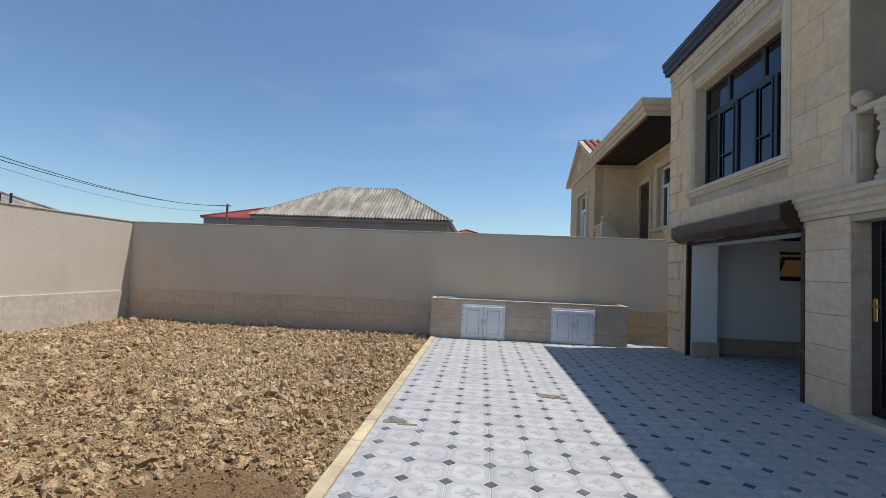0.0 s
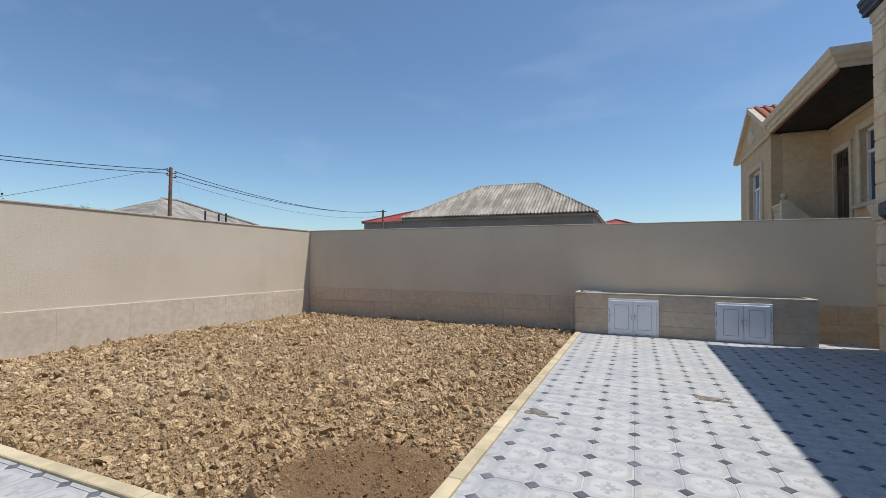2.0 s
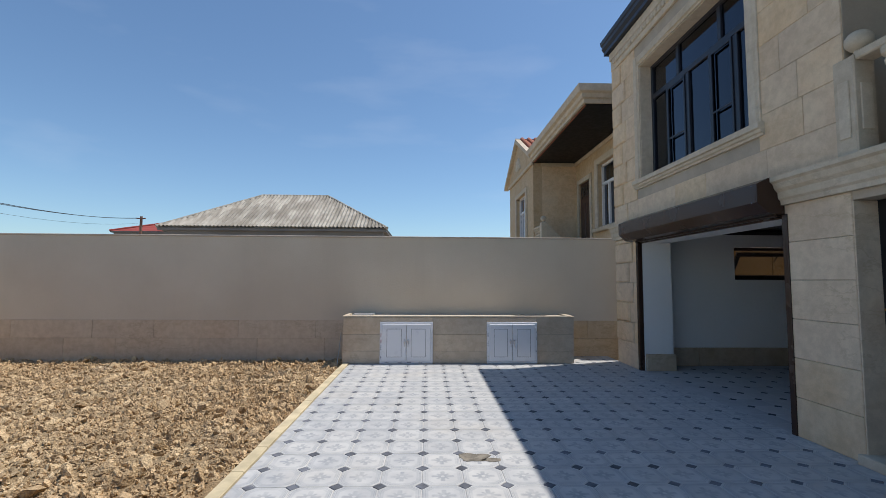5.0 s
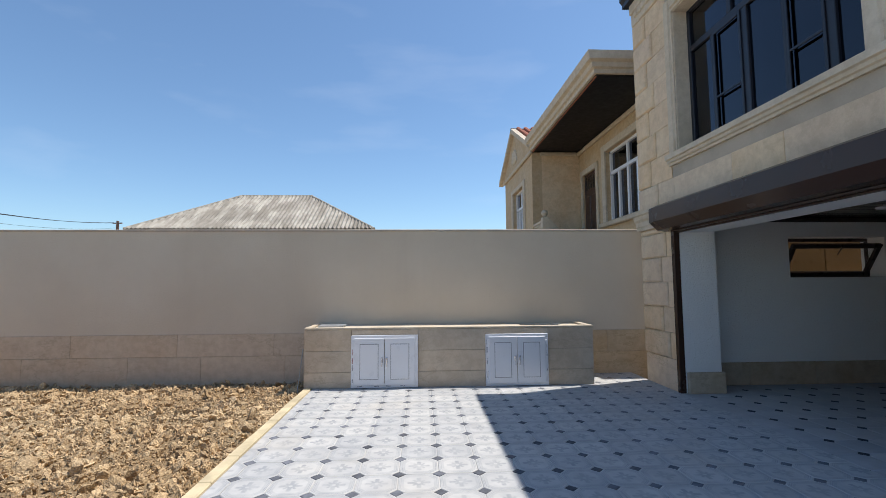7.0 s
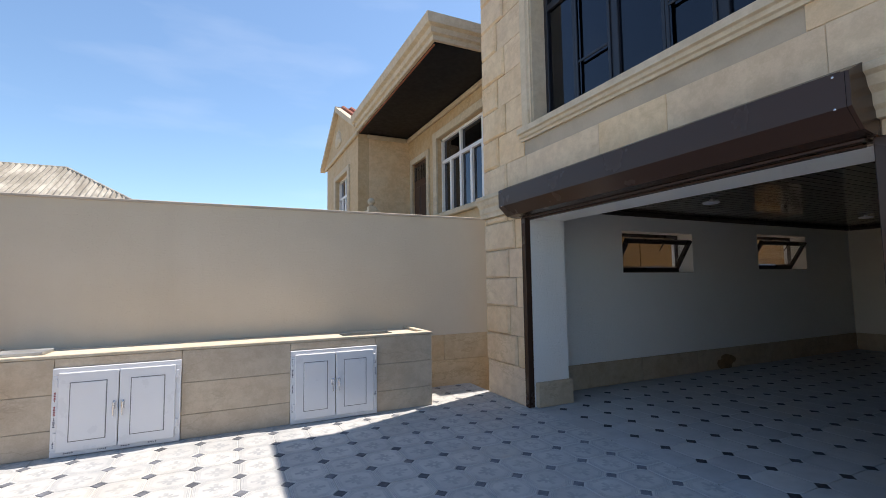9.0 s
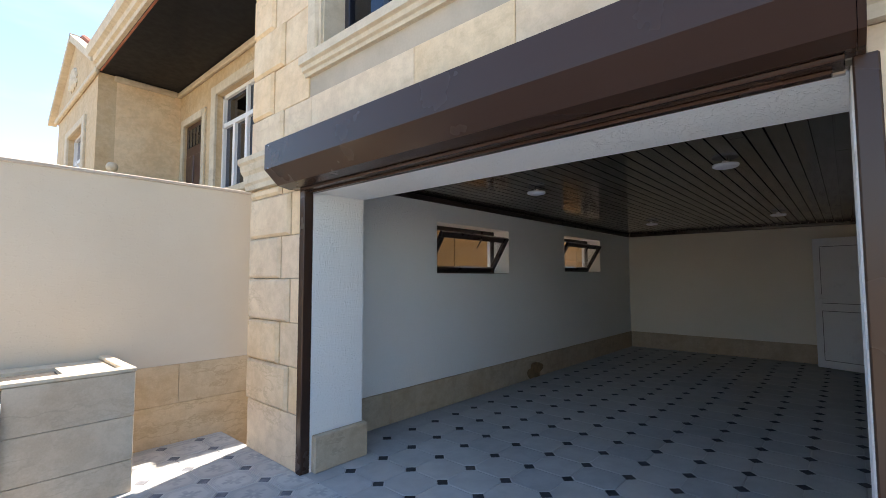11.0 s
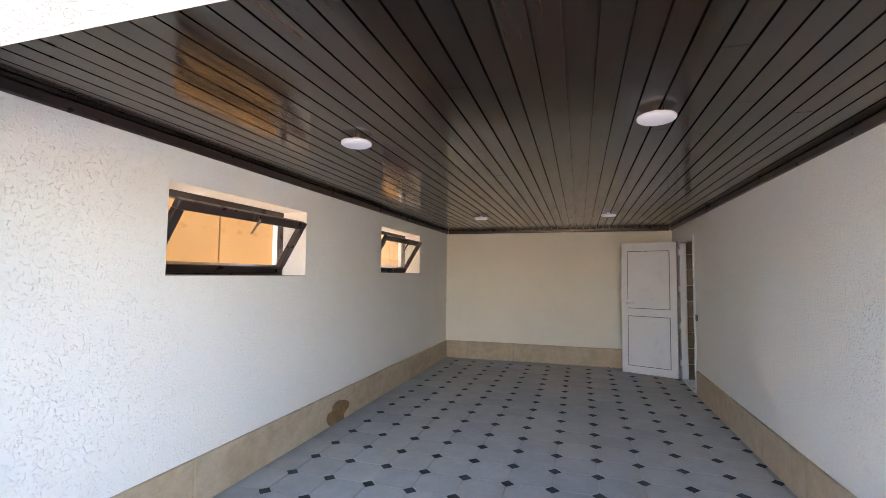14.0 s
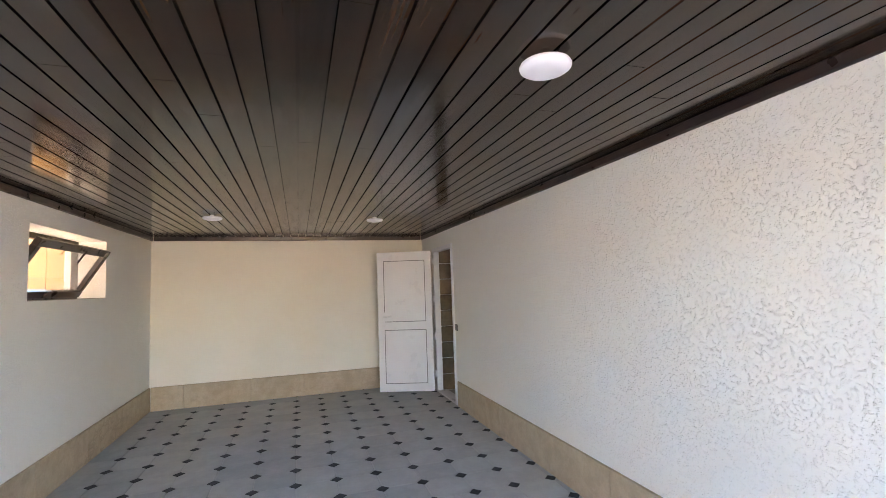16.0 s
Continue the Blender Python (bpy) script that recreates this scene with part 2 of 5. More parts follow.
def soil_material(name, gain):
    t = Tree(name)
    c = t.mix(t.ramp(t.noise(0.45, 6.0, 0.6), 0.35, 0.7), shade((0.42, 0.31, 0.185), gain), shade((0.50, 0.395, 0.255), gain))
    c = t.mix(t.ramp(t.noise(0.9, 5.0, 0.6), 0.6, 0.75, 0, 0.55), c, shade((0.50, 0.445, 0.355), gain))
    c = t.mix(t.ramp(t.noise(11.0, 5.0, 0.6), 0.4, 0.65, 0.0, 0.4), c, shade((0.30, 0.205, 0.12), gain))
    away = t.node("ShaderNodeVectorMath", **{})
    away.operation = "DISTANCE"
    t.put(away.inputs[0], t.geo.outputs["Position"])
    away.inputs[1].default_value = (-1.35, 2.75, 0.0)
    damp = t.ramp(t.math("ADD", away.outputs["Value"], t.math("MULTIPLY", t.noise(3.0, 4.0), 0.7)), 0.75, 1.15, 0.75, 0.0)
    c = t.mix(damp, c, shade((0.24, 0.145, 0.08), gain))
    c = t.mix(1.0, c, t.mix(t.island(), (0.64, 0.61, 0.58), (1.12, 1.09, 1.05)), "MULTIPLY")
    fine = t.noise(70.0, 4.0, 0.65)
    c = t.mix(1.0, c, t.mix(t.ramp(fine, 0.3, 0.7), (0.66, 0.65, 0.64), (1.2, 1.2, 1.2)), "MULTIPLY")
    t.set(c, 0.97, 0.0, Specular_IOR_Level=0.1)
    t.bump(t.voronoi(60.0), 0.7, 0.012)
    t.bump(t.noise(130.0, 3.0), 0.6, 0.005)
    t.bump(t.noise(24.0, 4.0), 0.6, 0.02)
    return t.mat


# one clay twice: soil darkened for crevice shade between clods, clods lightened against it
M_SOIL = soil_material("tilled_clay_soil_shaded", 0.78)
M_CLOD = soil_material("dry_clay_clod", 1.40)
M_GROUND = surface("dusty_ground", (0.36, 0.29, 0.20), 0.95, scale=0.2, grain=8)
M_BROWN = surface("brown_lacquered_metal", (0.050, 0.026, 0.017), 0.26, 0.0, vary=0.04, scale=0.6, grain=200, grain_amount=0.02, bump=0.02, depth=0.001, spec=0.35)
M_DARKFRAME = surface("dark_brown_profile", (0.040, 0.027, 0.024), 0.3, 0.0, vary=0.1, scale=3, grain=150, grain_amount=0.02, bump=0.02, depth=0.001)
M_FASCIA = surface("navy_metal_gutter", (0.018, 0.022, 0.035), 0.4, 0.0, vary=0.1, grain=100, bump=0.02)
M_NAVY = surface("navy_window_profile", (0.017, 0.018, 0.026), 0.35, 0.0, vary=0.1, scale=3, grain=150, grain_amount=0.02, bump=0.02, depth=0.001)
M_PVC = surface("white_pvc", (0.80, 0.80, 0.82), 0.3, 0.0, vary=0.02, scale=2, grain=90, grain_amount=0.01, bump=0.01, depth=0.0005)
M_PVCLINE = surface("grey_gasket", (0.22, 0.22, 0.23), 0.6)
M_CHROME = surface("satin_nickel", (0.75, 0.75, 0.77), 0.25, 1.0, vary=0.03, grain=200, grain_amount=0.02, bump=0.0)
M_GOLD = surface("polished_brass", (0.80, 0.55, 0.18), 0.22, 1.0, vary=0.05, bump=0.0)
M_BLACK = surface("black_plastic", (0.02, 0.02, 0.022), 0.4)
M_FILM = surface("torn_protective_film", (0.16, 0.17, 0.22), 0.5, vary=0.5, scale=60)
M_FILMRED = surface("red_film_print", (0.35, 0.06, 0.06), 0.5, vary=0.4, scale=60)
M_SOOT = surface("dark_pit_lining", (0.05, 0.045, 0.04), 0.95, vary=0.3, scale=6)
M_ZINC = surface("grey_sheet_metal", (0.45, 0.46, 0.46), 0.45, 0.6, vary=0.2, scale=5)
M_ALLEYJOINT = surface("dark_open_joint", (0.06, 0.04, 0.025), 0.95)
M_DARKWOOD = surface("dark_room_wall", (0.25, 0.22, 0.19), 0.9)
M_ALLEY = surface("ochre_limestone", (0.31, 0.192, 0.085), 0.9, vary=0.12, scale=1.2, grain=50, bump=0.2)


def plank_material():
    t = Tree("dark_stained_planks")
    grain = t.noise(7.0, 6.0, 0.6, (0.35, 9.0, 9.0))
    c = t.mix(t.ramp(grain, 0.35, 0.7), (0.012, 0.008, 0.006), (0.052, 0.028, 0.0155))
    knot = t.ramp(t.noise(2.4, 4.0, 0.6, (0.6, 2.0, 2.0)), 0.58, 0.75, 0, 0.7)
    c = t.mix(knot, c, (0.095, 0.047, 0.022))
    c = t.mix(1.0, c, t.mix(t.island(), (0.55, 0.55, 0.55), (1.25, 1.2, 1.15)), "MULTIPLY")
    t.set(c, t.ramp(t.noise(5.0, 4.0, 0.5, (0.5, 4, 4)), 0.3, 0.7, 0.10, 0.2), 0.0, Specular_IOR_Level=0.45)
    t.bump(grain, 0.05, 0.002)
    return t.mat


M_PLANK = plank_material()
M_SOFFIT = surface("dark_soffit_boards", (0.007, 0.007, 0.010), 0.45, scale=3, grain=30, spec=0.15)


def glass_material(name, tint, clear):
    """Window glass; clear: how much light goes straight through."""
    t = Tree(name)
    n = t.tree.nodes
    gl = n.new("ShaderNodeBsdfGlossy")
    gl.inputs["Roughness"].default_value = 0.02
    gl.inputs["Color"].default_value = (0.9, 0.92, 1.0, 1)
    tr = n.new("ShaderNodeBsdfTransparent")
    tr.inputs["Color"].default_value = (*tint, 1)
    lw = n.new("ShaderNodeLayerWeight")
    lw.inputs["Blend"].default_value = 0.5
    fr = n.new("ShaderNodeMapRange")
    t.put(fr.inputs[0], t.math("POWER", lw.outputs["Facing"], 4.0))
    fr.inputs[3].default_value, fr.inputs[4].default_value = clear, 1.0
    mx = n.new("ShaderNodeMixShader")
    t.tree.links.new(fr.outputs[0], mx.inputs[0])
    t.tree.links.new(tr.outputs[0], mx.inputs[1])
    t.tree.links.new(gl.outputs[0], mx.inputs[2])
    t.tree.links.new(mx.outputs[0], n["Material Output"].inputs["Surface"])
    return t.mat


M_GLASS = glass_material("clear_glass", (0.95, 0.955, 0.95), 0.05)
M_BLUEGLASS = glass_material("blue_tinted_glass", (0.08, 0.11, 0.2), 0.06)


def roof_material(name, a, b, streak):
    t = Tree(name)
    c = t.mix(t.ramp(t.noise(1.2, 6.0, 0.65, streak), 0.35, 0.68), a, b)
    c = t.mix(t.ramp(t.noise(0.35, 4.0), 0.45, 0.7, 0, 0.4), c, shade(a, 0.6))
    t.set(c, 0.85, 0.0, Specular_IOR_Level=0.2)
    t.bump(t.noise(20.0, 3.0), 0.2, 0.01)
    return t.mat


M_ASBESTOS = roof_material("weathered_corrugated_sheet", (0.27, 0.24, 0.195), (0.50, 0.46, 0.39), (2.0, 0.5, 0.5))
M_ASBESTOS_B = roof_material("old_grey_sheet", (0.22, 0.20, 0.17), (0.42, 0.39, 0.34), (0.5, 2.0, 0.5))
M_REDROOF = roof_material("red_metal_roof", (0.30, 0.06, 0.05), (0.36, 0.09, 0.075), (1, 1, 1))
M_TERRA = roof_material("terracotta_tiles", (0.33, 0.11, 0.07), (0.42, 0.18, 0.115), (1, 1, 1))
M_FARWALL = surface("far_grey_render", (0.23, 0.22, 0.21), 0.95, scale=0.6)
M_POLE = surface("rusty_pole", (0.22, 0.12, 0.08), 0.8, vary=0.3, scale=3)
M_WIRE = surface("black_cable", (0.03, 0.03, 0.035), 0.6)
M_LEAF = surface("dusty_leaves", (0.05, 0.085, 0.04), 0.8, vary=0.4, scale=4)
M_BARK = surface("bark", (0.12, 0.09, 0.06), 0.9)
M_DOORWOOD = surface("dark_red_wood_door", (0.06, 0.025, 0.018), 0.35, scale=4, grain=30)
M_BLOCK = surface("rough_limestone_block", (0.30, 0.23, 0.15), 0.95, vary=0.2, scale=6, grain=40, bump=0.5, random_amount=0.35)


def lamp_material():
    t = Tree("opal_diffuser_added_glow")
    # lamps are off: faint emission stands in for the light the discs reflect
    t.set((0.68, 0.69, 0.76), 0.35, 0.0, Emission_Color=(0.92, 0.93, 1.0, 1), Emission_Strength=0.004)
    return t.mat


M_OPAL = lamp_material()

# geometry helpers ----------------------------------------------------------
ORIGIN = {}


def thing(name, at, label, category, group="", kind=""):
    ob = new(name)
    ob.empty_display_size = 0.1
    ob.location = at
    ORIGIN[ob.name] = Vector(at)
    return tagged(ob, label, category, group, kind)


def mesh_of(name, bm, material, smooth=False):
    bmesh.ops.recalc_face_normals(bm, faces=bm.faces)
    me = bpy.data.meshes.new(name)
    bm.to_mesh(me)
    bm.free()
    me.materials.append(material)
    if smooth:
        for p in me.polygons:
            p.use_smooth = True
        me.set_sharp_from_angle(angle=radians(35))
    return me


def part(name, bm, material, parent, label="", smooth=False):
    """Links a bmesh, given in world coordinates, as one mesh under a thing or a part."""
    o = ORIGIN.get(parent.name, Vector((0, 0, 0)))
    bm.transform(Matrix.Translation(-o))
    ob = new(name, mesh_of(name, bm, material, smooth))
    ob.parent = parent
    ORIGIN[ob.name] = o
    return tagged(ob, label)


def solid(name, bm, material, label, category, kind="structure", smooth=False):
    ob = new(name, mesh_of(name, bm, material, smooth))
    ORIGIN[ob.name] = Vector((0, 0, 0))
    return tagged(ob, label, category, "", kind)


def box(bm, x0, x1, y0, y1, z0, z1, bevel=0.0, seg=1):
    made = bmesh.ops.create_cube(bm, size=1.0, matrix=Matrix.LocRotScale(((x0 + x1) / 2, (y0 + y1) / 2, (z0 + z1) / 2), None, (abs(x1 - x0), abs(y1 - y0), abs(z1 - z0))))
    if bevel:
        edges = list({e for v in made["verts"] for e in v.link_edges})
        bmesh.ops.bevel(bm, geom=edges, offset=bevel, segments=seg, affect="EDGES", profile=0.5)
    return bm


def boxed(*args, **kw):
    return box(bmesh.new(), *args, **kw)


def prism(bm, outline, place, a, b):
    """A prism over an outline of (p, q) pairs; place(p, q, s) gives the point at s along it."""
    lo = [bm.verts.new(place(p, q, a)) for p, q in outline]
    hi = [bm.verts.new(place(p, q, b)) for p, q in outline]
    bm.faces.new(lo)
    bm.faces.new(hi[::-1])
    for i in range(len(outline)):
        j = (i + 1) % len(outline)
        bm.faces.new((lo[i], lo[j], hi[j], hi[i]))
    return bm


def tube(bm, p0, p1, r0, r1=None, seg=10):
    p0, p1 = Vector(p0), Vector(p1)
    d = p1 - p0
    m = Matrix.Translation((p0 + p1) / 2) @ d.to_track_quat("Z", "Y").to_matrix().to_4x4()
    bmesh.ops.create_cone(bm, cap_ends=True, segments=seg, radius1=r0, radius2=r0 if r1 is None else r1, depth=d.length, matrix=m)
    return bm


def lathe(bm, profile, at, seg=16):
    """A turned shape from (radius, height) pairs."""
    rings = [[bm.verts.new((at[0] + r * math.cos(2 * math.pi * i / seg), at[1] + r * math.sin(2 * math.pi * i / seg), at[2] + z)) for i in range(seg)] for r, z in profile]
    for a, b in zip(rings, rings[1:]):
        for i in range(seg):
            bm.faces.new((a[i], a[(i + 1) % seg], b[(i + 1) % seg], b[i]))
    bm.faces.new(rings[0][::-1])
    bm.faces.new(rings[-1])
    return bm


def pierced(bm, place, u0, u1, v0, v1, depth, holes):
    """A wall slab with rectangular openings that go through it; place(u, v, d), d from 0 at the face to -depth behind it."""
    us = sorted({u0, u1, *[h[0] for h in holes], *[h[1] for h in holes]})
    vs = sorted({v0, v1, *[h[2] for h in holes], *[h[3] for h in holes]})
    us, vs = [u for u in us if u0 <= u <= u1], [v for v in vs if v0 <= v <= v1]

    def full(i, j):
        if not (0 <= i < len(us) - 1 and 0 <= j < len(vs) - 1):
            return False
        u, v = (us[i] + us[i + 1]) / 2, (vs[j] + vs[j + 1]) / 2
        return not any(h[0] < u < h[1] and h[2] < v < h[3] for h in holes)

    cache = {}

    def vert(i, j, k):
        if (i, j, k) not in cache:
            cache[i, j, k] = bm.verts.new(place(us[i], vs[j], -depth * k))
        return cache[i, j, k]

    for i in range(len(us) - 1):
        for j in range(len(vs) - 1):
            if not full(i, j):
                continue
            for k in (0, 1):
                bm.faces.new([vert(i, j, k), vert(i + 1, j, k), vert(i + 1, j + 1, k), vert(i, j + 1, k)])
            for di, dj, e in ((-1, 0, ((0, 0), (0, 1))), (1, 0, ((1, 0), (1, 1))), (0, -1, ((0, 0), (1, 0))), (0, 1, ((0, 1), (1, 1)))):
                if not full(i + di, j + dj):
                    (a, b), (c, d) = e
                    bm.faces.new([vert(i + a, j + b, 0), vert(i + c, j + d, 0), vert(i + c, j + d, 1), vert(i + a, j + b, 1)])
    return bm


def slab(bm, place, u0, u1, v0, v1, proud, edge=0.004, back=0.0):
    """A facing slab with chamfered face edges."""
    rings = [[bm.verts.new(place(u, v, d)) for u, v in ((a0, b0), (a1, b0), (a1, b1), (a0, b1))]
             for a0, a1, b0, b1, d in ((u0, u1, v0, v1, back), (u0, u1, v0, v1, proud - edge), (u0 + edge, u1 - edge, v0 + edge, v1 - edge, proud))]
    for a, b in zip(rings, rings[1:]):
        for i in range(4):
            bm.faces.new((a[i], a[(i + 1) % 4], b[(i + 1) % 4], b[i]))
    bm.faces.new(rings[0][::-1])
    bm.faces.new(rings[-1])
    return bm


def courses(name, parent, place, material, u0, u1, heights, length, seed, proud=0.012, joint=0.004, edge=0.004, spread=0.3):
    """Rows of facing slabs with staggered joints, each slab a piece of its own."""
    rng = random.Random(seed)
    v = heights[0]
    for top in heights[1:]:
        u = u0
        first = True
        while u < u1 - 0.02:
            step = length * (1 + spread * (rng.random() * 2 - 1)) * (rng.uniform(0.45, 1.0) if first else 1)
            first = False
            end = u + step
            if u1 - end < length * 0.35:
                end = u1
            part(name, slab(bmesh.new(), place, u + joint / 2, end - joint / 2, v + joint / 2, top - joint / 2, proud + rng.uniform(-0.0012, 0.0012), edge), material, parent)
            u = end
        v = top


def on_facade(u, v, d):
    return (4.0 - d, u, v)


def on_back(u, v, d):
    return (u, 10.35 - d, v)


def on_left(u, v, d):
    return (-8.15 + d, u, v)


def on_garage_n(u, v, d):
    return (u, 9.35 - d, v)


def on_garage_e(u, v, d):
    return (11.66 - d, u, v)


def on_garage_s(u, v, d):
    return (u, 5.63 + d, v)

# the large structure -------------------------------------------------------
WALL_TOP = 2.235
solid("ground", boxed(-900, 900, -900, 900, -0.6, -0.35), M_GROUND, "dusty flat ground reaching to the horizon", "ground")

# yard walls
wall_back = solid("wall_back", boxed(-8.35, 19.0, 10.35, 10.55, -0.35, WALL_TOP - 0.03), M_STUCCO, "beige stuccoed boundary wall with stone plinth", "wall")
part("coping", boxed(-8.35, 19.0, 10.335, 10.565, WALL_TOP - 0.03, WALL_TOP, bevel=0.006), M_COPING, wall_back)
wall_left = solid("wall_left", boxed(-8.35, -8.15, -5.2, 10.35, -0.35, WALL_TOP - 0.03), M_STUCCO, "sunlit rough beige stucco boundary wall", "wall")
part("coping", boxed(-8.365, -8.135, -5.2, 10.335, WALL_TOP - 0.03, WALL_TOP, bevel=0.006), M_COPING, wall_left)
wall_south = solid("wall_south", boxed(-8.3, 4.5, -5.4, -5.2, -0.35, WALL_TOP), M_STUCCO, "plain beige stucco wall closing the yard", "wall")
courses("stone_panel", wall_back, on_back, M_BENCH, -8.12, 2.4, (-0.3, 0.33, 0.66), 1.25, 3, proud=0.015, joint=0.002)
courses("stone_panel", wall_back, on_back, M_STONE_WARM, 2.4, 4.6, (-0.3, 0.33, 0.66), 1.3, 9, proud=0.015, joint=0.002)
courses("stone_panel", wall_left, on_left, M_PLINTH, -5.2, 10.33, (-0.3, 0.59), 1.05, 4, proud=0.028, joint=0.001, edge=0.002)

# house front
GARAGE_DOOR = (5.975, 8.975, -0.4, 2.045)
FRONT_DOOR = (4.25, 5.28, -0.4, 2.06)
WINDOW = (6.36, 8.78, 3.02, 4.88)
bm = pierced(bmesh.new(), on_facade, -5.2, 9.78, -0.4, 2.37, 0.5, [GARAGE_DOOR, FRONT_DOOR])
facade = solid("wall_facade", bm, M_JOINT, "stone-clad house front with garage opening and doorway", "wall")
bm = pierced(bmesh.new(), on_facade, 5.28, 9.78, 2.37, 5.6, 0.5, [WINDOW])
upper = solid("wall_upper_front", bm, M_JOINT, "upper stone-clad wall with a wide window opening", "wall")
solid("wall_upper_side", boxed(4.5, 12.2, 5.28, 5.5, 2.37, 5.6), M_STONE, "stone side wall of the upper room", "wall")
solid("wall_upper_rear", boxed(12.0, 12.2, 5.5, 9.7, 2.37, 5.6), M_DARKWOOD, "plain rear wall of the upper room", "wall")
solid("wall_upper_north", boxed(4.5, 12.2, 9.45, 9.7, 2.5, 5.6), M_STONE_WARM, "stone north wall of the upper storey", "wall")
solid("slab_floor_upper", boxed(4.5, 12.2, -5.2, 9.45, 2.362, 2.37), M_DARKWOOD, "floor slab above the garage", "floor")
solid("wall_balcony", boxed(5.7, 5.9, -5.2, 5.28, 2.37, 5.6), M_STONE, "stone wall behind the balcony", "wall")
solid("wall_south_house", boxed(4.5, 12.2, -5.4, -5.2, -0.4, 5.6), M_STONE, "plain stone end wall of the house", "wall")
solid("wall_east_house", boxed(12.2, 12.4, -5.4, 9.7, -0.4, 5.6), M_STONE, "plain stone rear wall of the house", "wall")

# facing stones of the front
ROW = [0.0, 0.355, 0.71, 1.065, 1.42, 1.775, 2.13]
for a, b in zip(ROW, ROW[1:]):
    part("stone_panel", slab(bmesh.new(), on_facade, 5.283, 5.955, a + 0.002, b - 0.002, 0.014), M_STONE, facade)
courses("stone_panel", facade, on_facade, M_STONE, -5.2, 4.247, ROW, 0.9, 11)
UPROW = [2.37 + 0.36 * i for i in range(9)]
QUOIN_ROW = [0.4, 0.735, 1.06, 1.39, 1.72, 2.05, 2.13]


def quoins(parent, rows, flip, wide=0.5, slim=0.34):
    for i, (a, b) in enumerate(zip(rows, rows[1:])):
        w = wide if (i + flip) % 2 else slim
        part("quoin", slab(bmesh.new(), on_facade, 9.80 - w, 9.80, a + 0.003, b - 0.003, 0.042, 0.02), M_STONE, parent)
        yield a, b, 9.80 - w


for i, (a, b, left) in enumerate(quoins(facade, QUOIN_ROW, 1, 0.64, 0.5)):
    part("stone_panel", slab(bmesh.new(), on_facade, 9.0, left - 0.003, a + 0.002, b - 0.002, 0.014), M_STONE, facade)
part("stone_panel", slab(bmesh.new(), on_facade, 9.0, 9.80, 0.002, 0.398, 0.02), M_STONE, facade)
for a, b, left in quoins(upper, UPROW, 1):
    if b < 2.9 or a > 5.0:
        courses("stone_panel", upper, on_facade, M_STONE, 5.285, left - 0.003, (a, min(b, 5.25)), 0.85, int(a * 100), proud=0.014, joint=0.0025)
    else:
        part("stone_panel", slab(bmesh.new(), on_facade, 8.95, left - 0.003, a + 0.002, b - 0.002, 0.014), M_STONE, upper)
        courses("stone_panel", upper, on_facade, M_STONE, 5.285, 6.24, (a, b), 0.8, int(a * 100) + 1, proud=0.014, joint=0.0025)

# mouldings: corner cornice, balcony cornice, window surround, frieze
CORNICE = [(0.0, 2.13), (0.05, 2.13), (0.055, 2.17), (0.075, 2.19), (0.08, 2.25), (0.11, 2.28), (0.125, 2.33), (0.15, 2.35), (0.15, 2.39), (0.0, 2.39)]
part("cornice", prism(bmesh.new(), CORNICE, lambda p, q, s: (4.0 - p, s, q), -5.2, 5.97), M_TRIM, facade, "stepped limestone cornice under the balcony")
part("cornice", prism(bmesh.new(), [(p * 0.75 + (0.03 if p else 0), q) for p, q in CORNICE], lambda p, q, s: (4.0 - p, s, q), 9.1, 9.83), M_TRIM, facade)
SILL = [(0.0, 2.885), (0.03, 2.885), (0.035, 2.91), (0.055, 2.92), (0.06, 2.95), (0.085, 2.96), (0.085, 3.02), (-0.18, 3.02), (-0.18, 2.98), (0.0, 2.98)]
part("window_sill", prism(bmesh.new(), SILL, lambda p, q, s: (4.0 - p, s, q), 6.16, 8.98), M_TRIM, upper, "stepped limestone window sill")
ARCH = [(0.0, 0.0), (0.0, 0.17), (0.03, 0.17), (0.035, 0.145), (0.05, 0.13), (0.05, 0.045), (0.028, 0.03), (0.028, 0.0)]
for name, y0, s in (("jamb_moulding", 8.78, 1), ("jamb_moulding", 6.36, -1)):
    part(name, prism(bmesh.new(), ARCH, lambda p, q, z: (4.0 - p, y0 + s * q, z), 3.02, 5.05), M_TRIM, upper)
part("head_moulding", prism(bmesh.new(), ARCH, lambda p, q, y: (4.0 - p, y, 4.88 + q), 6.36, 8.78), M_TRIM, upper)
for y0, s in ((8.81, 1), (6.33, -1)):
    part("moulding_foot", boxed(3.945, 4.0, y0, y0 + s * 0.12, 3.02, 3.2, bevel=0.012), M_TRIM, upper)
part("reveal_lining", boxed(3.99, 4.2, 8.765, 8.779, 3.03, 4.87), M_TRIM, upper)
part("reveal_lining", boxed(3.99, 4.2, 6.361, 6.375, 3.03, 4.87), M_TRIM, upper)
part("reveal_lining", boxed(3.99, 4.2, 6.376, 8.764, 4.865, 4.879), M_TRIM, upper)
part("frieze", boxed(3.955, 4.0, 5.28, 9.80, 5.25, 5.45, bevel=0.01), M_TRIM, upper)
part("frieze", boxed(3.93, 4.0, 5.28, 9.81, 5.45, 5.6, bevel=0.01), M_TRIM, upper)
dentil = mesh_of("dentil", boxed(-0.018, 0.028, -0.045, 0.045, -0.05, 0.05, bevel=0.012), M_TRIM)
for i in range(41):
    ob = new("dentil", dentil)
    ob.parent, ob.location = upper, (3.945, 5.35 + i * 0.107, 5.39)
    tagged(ob, "")

